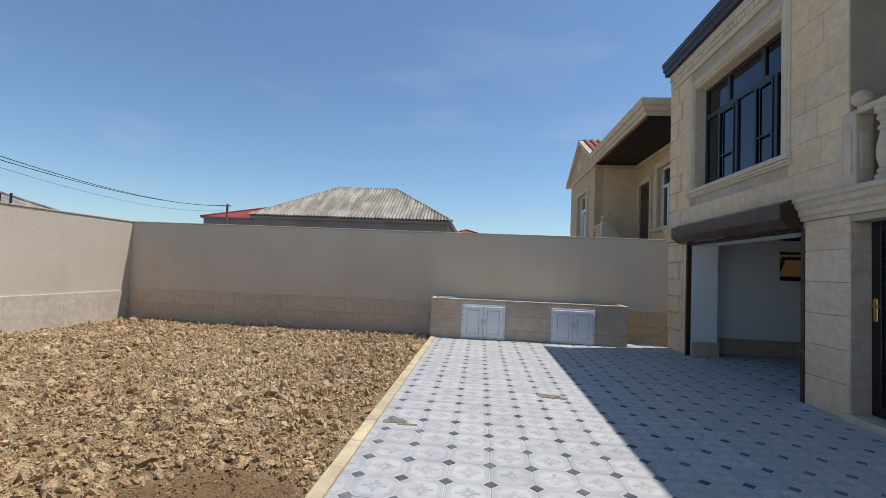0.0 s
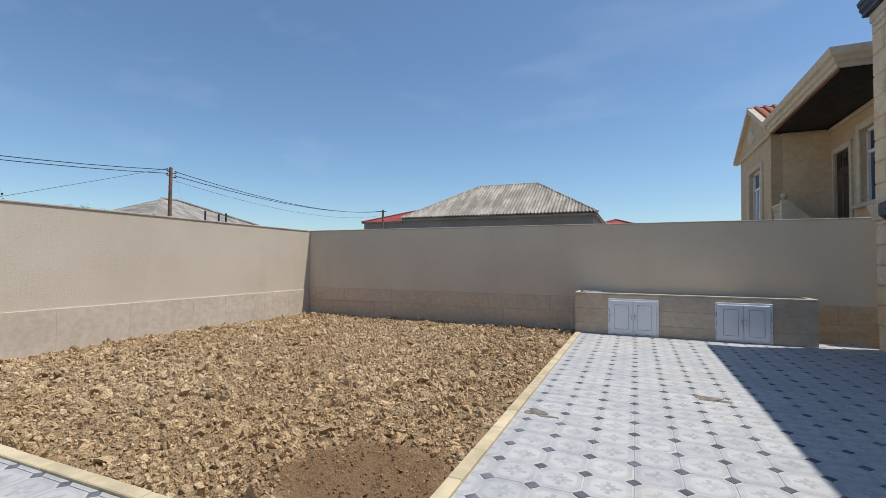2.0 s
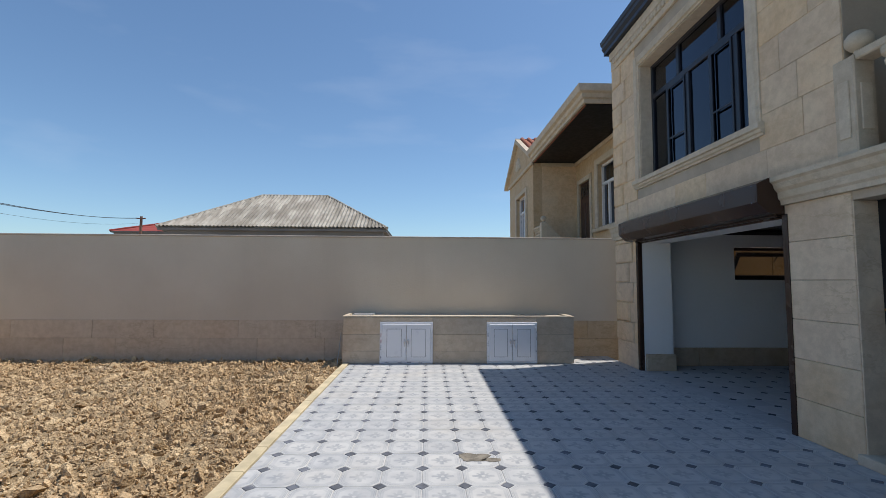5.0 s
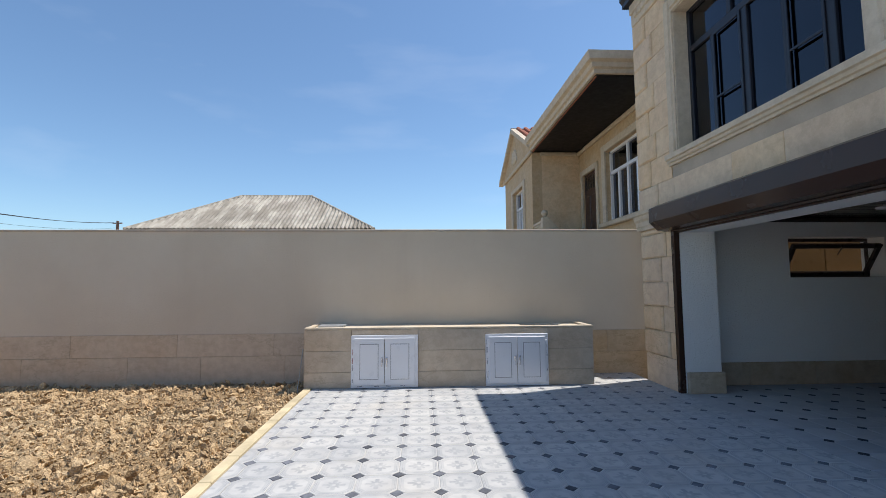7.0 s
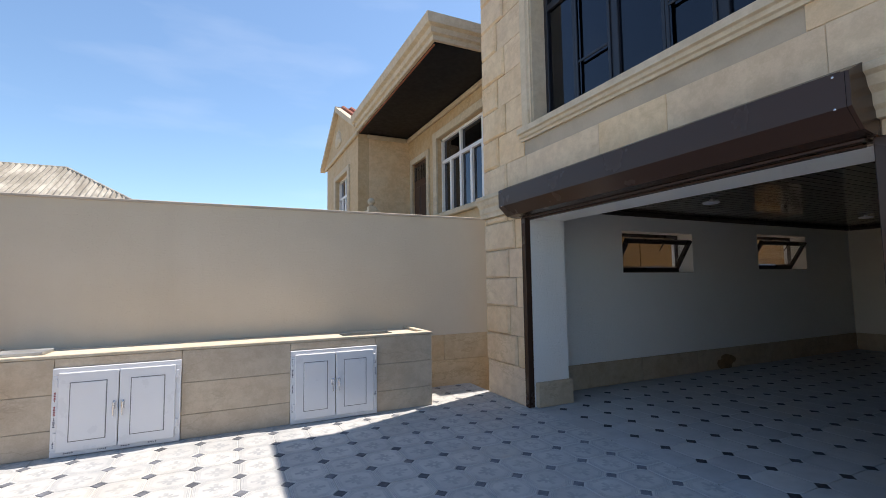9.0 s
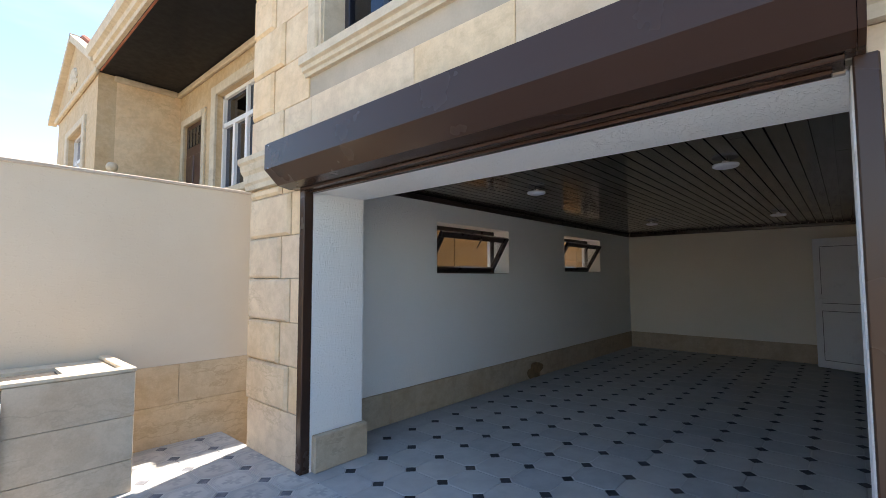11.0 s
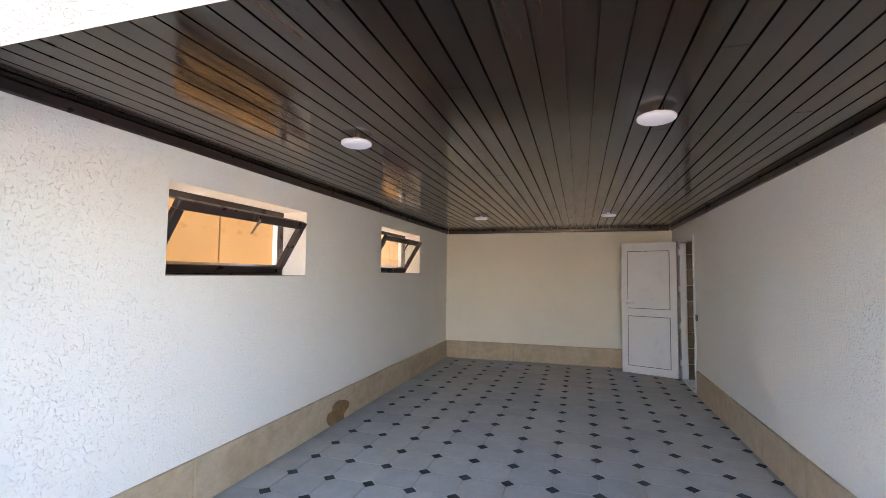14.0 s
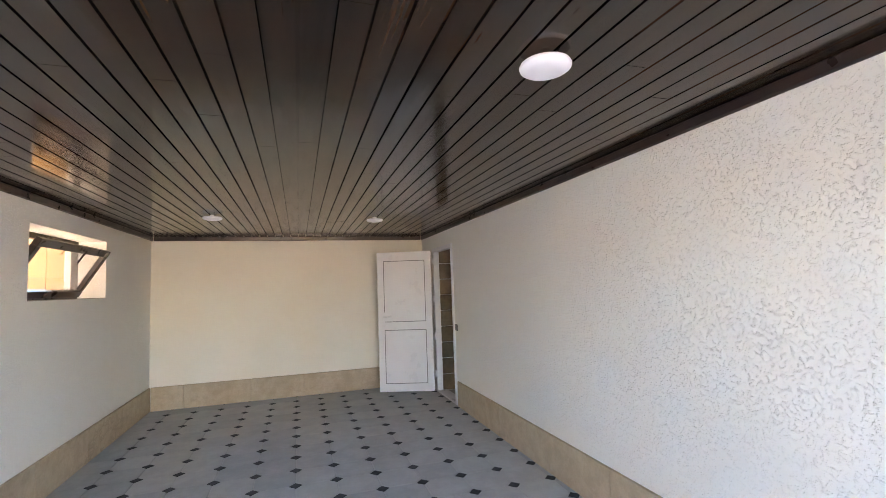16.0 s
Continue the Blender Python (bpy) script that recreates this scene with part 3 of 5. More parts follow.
# eaves and roof
bm = boxed(3.86, 12.5, -5.5, 9.88, 5.6, 5.66)
roof = solid("roof", bm, M_FASCIA, "dark metal roof with a navy gutter along the eaves", "roof")
GUTTER = [(3.83, 5.72), (3.83, 5.78), (3.81, 5.80), (3.80, 5.86), (3.98, 5.86), (3.98, 5.66), (3.88, 5.66)]
part("gutter", prism(bmesh.new(), GUTTER, lambda p, q, s: (p, s, q), -5.5, 9.9), M_FASCIA, roof)
bm = bmesh.new()
prism(bm, [(3.98, 5.67), (12.5, 5.67), (8.2, 7.4)], lambda p, q, s: (p, s, q), -5.5, 9.87)
part("roof_sheet", bm, M_FASCIA, roof)

# garage shell
WIN_A, WIN_B = (5.83, 7.235, 1.44, 2.005), (8.815, 10.2, 1.483, 2.053)
DOOR_IN = (10.22, 11.08, -0.4, 2.02)
wall_n = solid("wall_garage_north", pierced(bmesh.new(), on_garage_n, 4.5, 11.66, -0.4, 2.36, 0.35, [WIN_A, WIN_B]), M_PLASTER, "white wormy plaster garage wall with two openings", "wall")
wall_e = solid("wall_garage_end", pierced(bmesh.new(), on_garage_e, 5.3, 9.7, -0.4, 2.36, 0.24, []), M_PLASTER_B, "cream plaster end wall of the garage", "wall")
wall_s = solid("wall_garage_south", pierced(bmesh.new(), on_garage_s, 4.5, 11.66, -0.4, 2.36, 0.3, [DOOR_IN]), M_PLASTER, "white wormy plaster garage wall with an open doorway", "wall")
# plaster on the jambs, the head and the inner return
lining = solid("trim_garage_opening", boxed(4.05, 4.515, 8.96, 8.976, 0, 2.044), M_PLASTER, "white wormy plaster lining of the garage opening", "trim")
part("jamb_plaster", boxed(4.05, 4.515, 5.974, 5.99, 0, 2.044), M_PLASTER, lining)
part("head_plaster", boxed(4.05, 4.515, 5.991, 8.959, 2.03, 2.046), M_PLASTER, lining)
part("return_plaster", boxed(4.499, 4.515, 8.977, 9.35, 0, 2.36), M_PLASTER, lining)
part("return_plaster", boxed(4.499, 4.515, 5.63, 5.973, 0, 2.36), M_PLASTER, lining)
part("return_plaster", boxed(4.499, 4.514, 5.974, 8.976, 2.047, 2.36), M_PLASTER, lining)
part("plinth", boxed(4.06, 4.535, 8.905, 8.9595, 0, 0.26, bevel=0.008), M_BASE, lining, "stone foot of the jamb")
part("plinth", boxed(4.06, 4.535, 5.9905, 6.04, 0, 0.26, bevel=0.008), M_BASE, lining)

# plank ceiling
bm = bmesh.new()
rng = random.Random(5)
y = 5.63
W = 3.72 / 36
for i in range(36):
    x = 4.515
    while x < 11.66:
        e = min(11.66, x + rng.uniform(2.2, 4.2)) if x > 4.6 else 4.515 + rng.uniform(1.0, 3.9)
        if 11.66 - e < 0.5:
            e = 11.66
        box(bm, x + 0.0012, e - 0.0012, y + 0.0055, y + W - 0.0055, 2.266 + rng.uniform(0, 0.001), 2.278)
        x = e
    y += W
box(bm, 4.515, 11.66, 5.63, 9.35, 2.282, 2.296)
solid("ceiling", bm, M_PLANK, "dark stained glossy plank ceiling of the garage", "ceiling")
crown = solid("trim_ceiling", boxed(4.52, 11.655, 9.325, 9.349, 2.208, 2.2655, bevel=0.008), M_DARKFRAME, "dark moulding under the plank ceiling", "trim")
part("moulding", boxed(4.52, 11.655, 5.631, 5.655, 2.208, 2.2655, bevel=0.008), M_DARKFRAME, crown)
part("moulding", boxed(11.625, 11.659, 5.666, 9.314, 2.208, 2.2655, bevel=0.008), M_DARKFRAME, crown)

# baseboards
base_n = solid("baseboard_north", boxed(4.52, 11.66, 9.342, 9.349, 0.0, 0.29), M_JOINT, "stone baseboard slabs along the white wall", "baseboard")
courses("stone_slab", base_n, on_garage_n, M_BASE, 4.52, 11.64, (0.0, 0.305), 0.95, 21, proud=0.022)
base_e = solid("baseboard_end", boxed(11.652, 11.659, 5.64, 9.33, 0.0, 0.29), M_JOINT, "stone baseboard slabs along the end wall", "baseboard")
courses("stone_slab", base_e, on_garage_e, M_BASE, 5.66, 9.325, (0.0, 0.305), 0.9, 22, proud=0.022)
base_s = solid("baseboard_south", boxed(4.52, 10.15, 5.631, 5.638, 0.0, 0.29), M_JOINT, "stone baseboard slabs along the white wall", "baseboard")
courses("stone_slab", base_s, on_garage_s, M_BASE, 4.52, 10.16, (0.0, 0.305), 0.95, 23, proud=0.022)

# store room behind the inner door
room = solid("wall_store", boxed(11.5, 11.66, 3.0, 5.3, -0.4, 2.34), M_JOINT, "rough block wall of the dim store room", "wall")
for i in range(9):
    for j in range(5):
        y0 = 3.02 + j * 0.46 - (0.2 if i % 2 else 0)
        a, b = max(3.0, y0), min(5.3, y0 + 0.45)
        if b - a > 0.05:
            part("block", boxed(11.455, 11.51, a, b, 0.02 + i * 0.245, 0.245 + i * 0.245, bevel=0.012), M_BLOCK, room)
for i in range(9):
    part("block", boxed(11.05, 11.079, 5.302, 5.55, 0.005 + i * 0.225, 0.222 + i * 0.225, bevel=0.008), M_BLOCK, room)
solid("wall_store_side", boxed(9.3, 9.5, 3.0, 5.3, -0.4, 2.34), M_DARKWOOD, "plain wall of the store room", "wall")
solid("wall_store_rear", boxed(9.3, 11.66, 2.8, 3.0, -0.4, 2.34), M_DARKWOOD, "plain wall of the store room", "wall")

# garden soil ----------------------------------------------------------------
def soil_height(x, y):
    h = -0.075 + 0.05 * noise.fractal(Vector((x * 0.6, y * 0.6, 1.0)), 1.0, 2.0, 3)
    h += 0.030 * noise.fractal(Vector((x * 3.2, y * 3.2, 4.0)), 0.8, 2.1, 4)
    h += 0.040 * noise.turbulence(Vector((x * 8.0, y * 8.0, 9.0)), 4, True) - 0.02
    return h


NX, NY = 270, 310
xs, ys = np.linspace(-8.15, -0.81, NX), np.linspace(1.93, 10.35, NY)
verts, faces = [], []
for j in range(NY):
    for i in range(NX):
        x, y = float(xs[i]), float(ys[j])
        z = soil_height(x, y)
        edge = min((-0.81 - x) / 0.35, (y - 1.93) / 0.35, 1.0)
        z = min(z, -0.03) if edge < 0.15 else z
        verts.append((x, y, z))
for j in range(NY - 1):
    for i in range(NX - 1):
        a = j * NX + i
        faces.append((a, a + 1, a + NX + 1, a + NX))
me = bpy.data.meshes.new("soil")
me.from_pydata(verts, [], faces)
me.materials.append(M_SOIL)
soil = tagged(new("soil", me), "dry tilled clay soil of the garden bed", "soil", "", "structure")

# clods: broken angular lumps of several sizes
rng = random.Random(8)
shapes = []
for k in range(16):
    t = bmesh.new()
    for i in range(26 if k < 6 else 13):
        p = Vector((rng.gauss(0, 1), rng.gauss(0, 1), rng.gauss(0, 1))).normalized() * rng.uniform(0.75, 1.15)
        t.verts.new(p)
    hull = bmesh.ops.convex_hull(t, input=t.verts)
    bmesh.ops.delete(t, geom=list({v for v in hull["geom_interior"] if isinstance(v, bmesh.types.BMVert)}), context="VERTS")
    bmesh.ops.triangulate(t, faces=t.faces)
    t.verts.index_update()
    shapes.append(([tuple(v.co) for v in t.verts], [tuple(v.index for v in f.verts) for f in t.faces]))
    t.free()
verts, faces = [], []
N_CLOD = 52000
for k in range(N_CLOD):
    x, y = -8.1 + 7.23 * rng.random(), 1.98 + 8.33 * rng.random()
    near = x > -4.5 and y < 6.5
    u = rng.random()
    size = 0.009 + 0.012 * rng.random() if u < 0.62 else (0.018 + 0.02 * rng.random() if u < 0.985 else 0.038 + 0.03 * rng.random())
    if rng.random() < 0.4 + 0.5 * noise.noise(Vector((x * 0.9, y * 0.9, 20))) and size < 0.05:
        size *= 0.75
    if size > 0.014 and (x + 1.35) ** 2 + (y - 2.75) ** 2 < 0.35:
        continue
    if x > -0.86 - size or y < 1.95 + size:
        continue
    big = size > 0.025
    vs, fs = shapes[rng.randrange(6) if big else 6 + rng.randrange(10)]
    m = Euler((rng.uniform(0, 6.3), rng.uniform(0, 6.3), rng.uniform(0, 6.3))).to_matrix()
    sx, sy, sz = size * rng.uniform(0.9, 1.9), size * rng.uniform(0.75, 1.25), size * rng.uniform(0.32, 0.78)
    at = Vector((x, y, soil_height(x, y) + 0.24 * size))
    base = len(verts)
    for c in vs:
        verts.append(tuple(at + m @ Vector((c[0] * sx, c[1] * sy, c[2] * sz))))
    faces.extend(tuple(base + i for i in f) for f in fs)
me = bpy.data.meshes.new("clods")
me.from_pydata(verts, [], faces)
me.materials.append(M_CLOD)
clods = tagged(new("clods", me), "dry clay clods strewn over the tilled soil", "clods", "", "stuff")

# kerbs
kerb = solid("kerb_path", boxed(-0.805, -0.71, 1.83, 9.575, -0.35, 0.0), M_JOINT, "yellow concrete kerb between soil and tiles", "kerb")
for i in range(16):
    a = 1.84 + i * 0.483
    part("kerb_stone", boxed(-0.81, -0.712, a, a + 0.48, -0.06, 0.018 + 0.002 * (i % 3), bevel=0.006), M_KERB, kerb)
kerb2 = solid("kerb_south", boxed(-8.15, -0.82, 1.84, 1.925, -0.35, 0.0), M_JOINT, "yellow concrete kerb along the tiled strip", "kerb")
for i in range(15):
    a = -8.12 + i * 0.483
    part("kerb_stone", boxed(a, a + 0.48, 1.832, 1.93, -0.06, 0.018 + 0.002 * (i % 3), bevel=0.006), M_KERB, kerb2)

# things of the house front ----------------------------------------------------
shutter = thing("roller_shutter", (4.0, 7.5, 0.0), "brown lacquered roller shutter box, rolled up over the garage", "roller shutter")
SHUT = [(4.0, 2.395), (3.86, 2.395), (3.735, 2.335), (3.735, 2.16), (3.84, 2.06), (3.93, 2.045), (4.0, 2.045)]
part("cassette", prism(bmesh.new(), SHUT, lambda p, q, s: (p - 0.016, s, q), 5.975, 9.055), M_BROWN, shutter)
for y0, y1 in ((5.955, 5.973), (9.057, 9.075)):
    part("end_cap", prism(bmesh.new(), [(p + (0.004 if p < 3.99 else 0), q) for p, q in SHUT], lambda p, q, s: (p - 0.019, s, q), y0, y1), M_BROWN, shutter)
part("seam", boxed(3.719, 3.98, 5.99, 9.05, 2.333, 2.341, bevel=0.002), M_BROWN, shutter)
part("bottom_lip", boxed(3.93, 4.045, 6.0, 8.95, 2.026, 2.044, bevel=0.004), M_BROWN, shutter)
part("slat_end", boxed(3.99, 4.03, 6.03, 8.92, 2.012, 2.026, bevel=0.003), M_BROWN, shutter)
part("shaft_seal", boxed(4.03, 4.05, 6.0, 8.95, 2.018, 2.043), M_COPING, shutter)
for y0, y1 in ((8.957, 9.022), (5.925, 5.985)):
    part("side_rail", boxed(3.972, 4.048, y0, y1, 0.0, 2.045, bevel=0.005), M_BROWN, shutter)
for y in (6.02, 9.01):
    for z in (2.14, 2.30):
        rivet = lathe(bmesh.new(), [(0.006, 0.0), (0.006, 0.003), (0.003, 0.005)], (0, 0, 0), 8)
        rivet.transform(Matrix.Translation((3.717, y, z + 0.02)) @ Matrix.Rotation(radians(-90), 4, "Y"))
        part("rivet", rivet, M_CHROME, shutter)

win = thing("window_upper", (4.2, 7.57, 3.02), "wide dark-framed window with blue reflecting panes", "window", kind="structure")


def bar(parent, name, y0, y1, z0, z1, x0=4.17, x1=4.235, material=None, label=""):
    return part(name, boxed(x0, x1, y0, y1, z0, z1, bevel=0.006), material or M_NAVY, parent, label)


bar(win, "frame_bar", 8.715, 8.78, 3.02, 4.88)
bar(win, "frame_bar", 6.36, 6.425, 3.02, 4.88)
bar(win, "frame_bar", 6.425, 8.715, 3.02, 3.085)
bar(win, "frame_bar", 6.425, 8.715, 4.815, 4.88)
bar(win, "transom", 6.425, 8.715, 4.30, 4.38)
low, up = [8.715, 8.31, 7.79, 7.28, 6.81, 6.425], [8.715, 8.0, 7.07, 6.425]
for y, half in zip(low[1:-1], (0.02, 0.05, 0.02, 0.05)):
    bar(win, "mullion", y - half, y + half, 3.085, 4.30)
for y in up[1:-1]:
    bar(win, "mullion", y - 0.035, y + 0.035, 4.38, 4.815)
for k, (a, b) in enumerate(zip(low, low[1:])):
    part("pane", boxed(4.2, 4.206, b + 0.03, a - 0.03, 3.085, 4.30), M_BLUEGLASS, win)
    if k in (1, 3):
        s = part("sash", boxed(4.155, 4.172, b + 0.03, b + 0.062, 3.09, 4.295, bevel=0.004), M_NAVY, win)
        part("sash_bar", boxed(4.155, 4.172, a - 0.062, a - 0.03, 3.09, 4.295, bevel=0.004), M_NAVY, s)
        part("sash_bar", boxed(4.155, 4.170, b + 0.062, a - 0.062, 3.50, 3.525, bevel=0.003), M_NAVY, s)
        part("sash_bar", boxed(4.155, 4.170, b + 0.062, a - 0.062, 3.09, 3.125, bevel=0.003), M_NAVY, s)
        part("sash_bar", boxed(4.155, 4.170, b + 0.062, a - 0.062, 4.26, 4.295, bevel=0.003), M_NAVY, s)
for a, b in zip(up, up[1:]):
    part("pane", boxed(4.2, 4.206, b + 0.03, a - 0.03, 4.38, 4.815), M_BLUEGLASS, win)

door = thing("door_front", (4.2, 4.8, 0.0), "dark louvred metal front door with a brass handle, closed", "door", kind="structure")
for y0, y1, z0, z1 in ((5.16, 5.28, 0.08, 2.06), (4.25, 4.37, 0.08, 2.06), (4.37, 5.16, 1.94, 2.06), (4.37, 5.16, 0.08, 0.2)):
    bar(door, "frame_bar", y0, y1, z0, z1, 4.19, 4.25, M_DOORDARK)
part("leaf", boxed(4.225, 4.26, 4.37, 5.16, 0.2, 1.94), M_DOORDARK, door)
for i in range(29):
    z = 0.205 + i * 0.06
    part("slat", prism(bmesh.new(), [(4.224, z), (4.205, z + 0.008), (4.216, z + 0.054), (4.224, z + 0.058)], lambda p, q, s: (p, s, q), 4.375, 5.155), M_DOORDARK, door)
part("handle_plate", boxed(4.180, 4.19, 5.19, 5.235, 1.03, 1.27, bevel=0.008), M_GOLD, door, "brass handle plate")
h = bmesh.new()
tube(h, (4.19, 5.212, 1.19), (4.145, 5.212, 1.19), 0.010)
tube(h, (4.15, 5.222, 1.19), (4.15, 5.10, 1.185), 0.010, 0.008)
part("handle", h, M_GOLD, door, "brass lever handle", True)
step = solid("threshold", boxed(3.93, 4.3, 4.2, 5.3, 0.0, 0.08, bevel=0.006), M_TRIM, "worn limestone threshold under the front door", "step")
for y0, y1 in ((5.279, 5.268), (4.251, 4.262)):
    part("door_reveal", boxed(3.99, 4.19, min(y0, y1), max(y0, y1), 0.08, 2.05), M_STONE, facade)

# balcony balustrade
rail = thing("balustrade", (4.05, 1.0, 2.39), "turned limestone balustrade with a ball-topped post", "balustrade")
part("post", boxed(3.96, 4.14, 5.17, 5.36, 2.39, 3.21, bevel=0.01), M_TRIM, rail)
part("post_panel", boxed(3.948, 3.962, 5.215, 5.315, 2.55, 3.02, bevel=0.006), M_TRIM, rail)
part("post_panel", boxed(4.0, 4.1, 5.158, 5.172, 2.6, 2.98, bevel=0.006), M_TRIM, rail)
BALL = [(0.05, 0.0), (0.065, 0.012), (0.04, 0.03), (0.04, 0.045)] + [(max(0.012, 0.095 * math.cos(radians(a))), 0.125 + 0.088 * math.sin(radians(a))) for a in range(-62, 91, 15)]
part("ball", lathe(bmesh.new(), BALL, (4.05, 5.2, 3.21), 20), M_TRIM, rail, smooth=True)
part("plinth_rail", boxed(3.95, 4.15, -5.1, 5.17, 2.39, 2.43, bevel=0.006), M_TRIM, rail)
part("hand_rail", boxed(3.965, 4.135, -5.1, 5.17, 3.16, 3.23, bevel=0.012), M_TRIM, rail)
BALUSTER = [(0.088, 0.0), (0.088, 0.05), (0.06, 0.06), (0.072, 0.085), (0.072, 0.105), (0.054, 0.12), (0.056, 0.15), (0.074, 0.22), (0.078, 0.28), (0.07, 0.36), (0.052, 0.45), (0.046, 0.49),
            (0.064, 0.505), (0.064, 0.53), (0.047, 0.545), (0.047, 0.58), (0.068, 0.60), (0.072, 0.63), (0.058, 0.65), (0.085, 0.675), (0.088, 0.69), (0.088, 0.73)]
bal = mesh_of("baluster", lathe(bmesh.new(), BALUSTER, (0, 0, 0), 18), M_TRIM, True)
for i in range(38):
    ob = new("baluster", bal)
    ob.parent, ob.location = rail, (0.0, 4.92 - i * 0.262 - 1.0, 0.04)

# the built-in garden bench with its two cupboards ------------------------------------


def on_bench(u, v, d):
    return (u, 9.58 - d, v)


bench = thing("barbecue_bench", (1.14, 9.78, 0.0), "low sandstone masonry barbecue bench with a pale stone top", "barbecue bench")
part("core", boxed(-0.815, 3.105, 9.59, 10.335, 0.0, 0.745), M_JOINT, bench)
C1, C2 = (-0.2, 0.695), (1.615, 2.475)
for a, b, seed in ((-0.83, C1[0], 31), (C1[1], C2[0], 32), (C2[1], 3.12, 33)):
    rows = (0.0, 0.21, 0.49, 0.775)
    for z0, z1 in zip(rows, rows[1:]):
        part("stone_panel", boxed(a + 0.002, b - 0.002, 9.58, 9.592, z0 + 0.002, z1 - 0.002, bevel=0.003), M_BENCH, bench)
for a, b in (C1, C2):
    part("stone_panel", boxed(a + 0.002, b - 0.002, 9.58, 9.592, 0.70, 0.773, bevel=0.003), M_BENCH, bench)
for z0, z1 in zip(rows, rows[1:]):
    part("end_panel", boxed(3.103, 3.118, 9.594, 10.335, z0 + 0.002, z1 - 0.002, bevel=0.003), M_BENCH, bench)
    part("end_panel", boxed(-0.829, -0.813, 9.594, 10.335, z0 + 0.002, z1 - 0.002, bevel=0.003), M_BENCH, bench)
part("rim", boxed(-0.835, 3.125, 9.577, 9.665, 0.777, 0.802, bevel=0.004), M_TRIM, bench)
part("rim", boxed(3.06, 3.125, 9.666, 10.335, 0.777, 0.802, bevel=0.004), M_TRIM, bench)
part("rim", boxed(-0.835, -0.77, 9.666, 10.335, 0.777, 0.802, bevel=0.004), M_TRIM, bench)
part("top", pierced(bmesh.new(), lambda u, v, d: (u, v, 0.775 + d), -0.77, 3.06, 9.666, 10.335, 0.029, [(2.2, 2.78, 9.84, 10.14)]), M_TRIM, bench)
part("fire_pit", boxed(2.2, 2.78, 9.84, 10.14, 0.746, 0.75), M_SOOT, bench, "dark sunken fire pit")
sheet = tagged(new("metal_sheet", mesh_of("metal_sheet", boxed(-0.72, -0.36, 9.87, 10.15, 0.777, 0.806, bevel=0.004), M_ZINC)), "small grey metal sheet lying on the bench top", "metal sheet")
pipe = tagged(new("thin_pipe", mesh_of("thin_pipe", tube(bmesh.new(), (-0.93, 9.62, -0.12), (-0.885, 9.75, 0.5), 0.008), M_ZINC)), "thin grey pipe leaning beside the stone bench", "pipe")


def cupboard(x0, x1, torn):
    z0, z1, f = 0.005, 0.70, 9.58
    c = thing("cupboard_front", ((x0 + x1) / 2, f, 0.0), "white plastic double-door cupboard front set in sandstone" if not torn else "white plastic double cupboard doors with torn protective film", "cupboard", "cupboards in the bench")
    w = 0.055
    for a, b, p, q in ((x0, x1, z1 - w, z1), (x0, x1, z0, z0 + w), (x0, x0 + w, z0 + w, z1 - w), (x1 - w, x1, z0 + w, z1 - w)):
        part("frame_bar", boxed(a, b, f - 0.035, f + 0.01, p, q, bevel=0.004), M_PVC, c)
    mid = (x0 + x1) / 2
    for a, b, side in ((x0 + 0.04, mid - 0.003, 1), (mid + 0.003, x1 - 0.04, -1)):
        d = part("door", boxed(a, b, f - 0.055, f - 0.0352, z0 + 0.035, z1 - 0.035, bevel=0.006), M_PVC, c)
        part("gasket", boxed(a + 0.078, b - 0.078, f - 0.0575, f - 0.054, z0 + 0.113, z1 - 0.113), M_PVCLINE, d)
        part("panel", boxed(a + 0.084, b - 0.084, f - 0.061, f - 0.054, z0 + 0.119, z1 - 0.119, bevel=0.003), M_PVC, d)
        hx = b - 0.028 if side == 1 else a + 0.028
        h = boxed(hx - 0.013, hx + 0.013, f - 0.064, f - 0.055, 0.34, 0.41, bevel=0.004)
        tube(h, (hx, f - 0.06, 0.395), (hx, f - 0.085, 0.395), 0.008)
        tube(h, (hx, f - 0.085, 0.40), (hx, f - 0.085, 0.29), 0.008, 0.006)
        part("handle", h, M_CHROME, d, "satin metal handle", True)
        xe = x0 + 0.028 if side == 1 else x1 - 0.028
        for z in (0.13, 0.55):
            part("hinge", boxed(xe - 0.012, xe + 0.012, f - 0.052, f - 0.0352, z, z + 0.07, bevel=0.004), M_PVC, c)
    rng = random.Random(int(x0 * 100) + 50)
    if torn:
        spots = [("v", x0 + 0.02, 0.08), ("v", x0 + 0.02, 0.24), ("v", x0 + 0.02, 0.33), ("v", x0 + 0.02, 0.44), ("h", x0 + 0.09, 0.02), ("h", x0 + 0.31, 0.02), ("h", x0 + 0.47, 0.02), ("h", x0 + 0.66, 0.02)]
    else:
        spots = [("v", x0 + 0.018, z) for z in (0.12, 0.3, 0.45, 0.55)] + [("v", x1 - 0.018, z) for z in (0.15, 0.4, 0.52)]
    for kind, a, z in spots:
        n = 5 if kind == "h" else 6
        m = M_FILMRED if torn and rng.random() < 0.4 else M_FILM
        s = bmesh.new()
        for i in range(n):
            k = rng.uniform(0.006, 0.014)
            if kind == "h":
                box(s, a + i * 0.013, a + i * 0.013 + 0.008, f - 0.0362, f - 0.0349, z + 0.004, z + 0.004 + k)
            else:
                box(s, a - k / 2, a + k / 2, f - 0.0362, f - 0.0349, z + i * 0.013, z + i * 0.013 + 0.009)
        part("film_print", s, m, c)
    return c


cupboard(*C1, True)
cupboard(*C2, False)

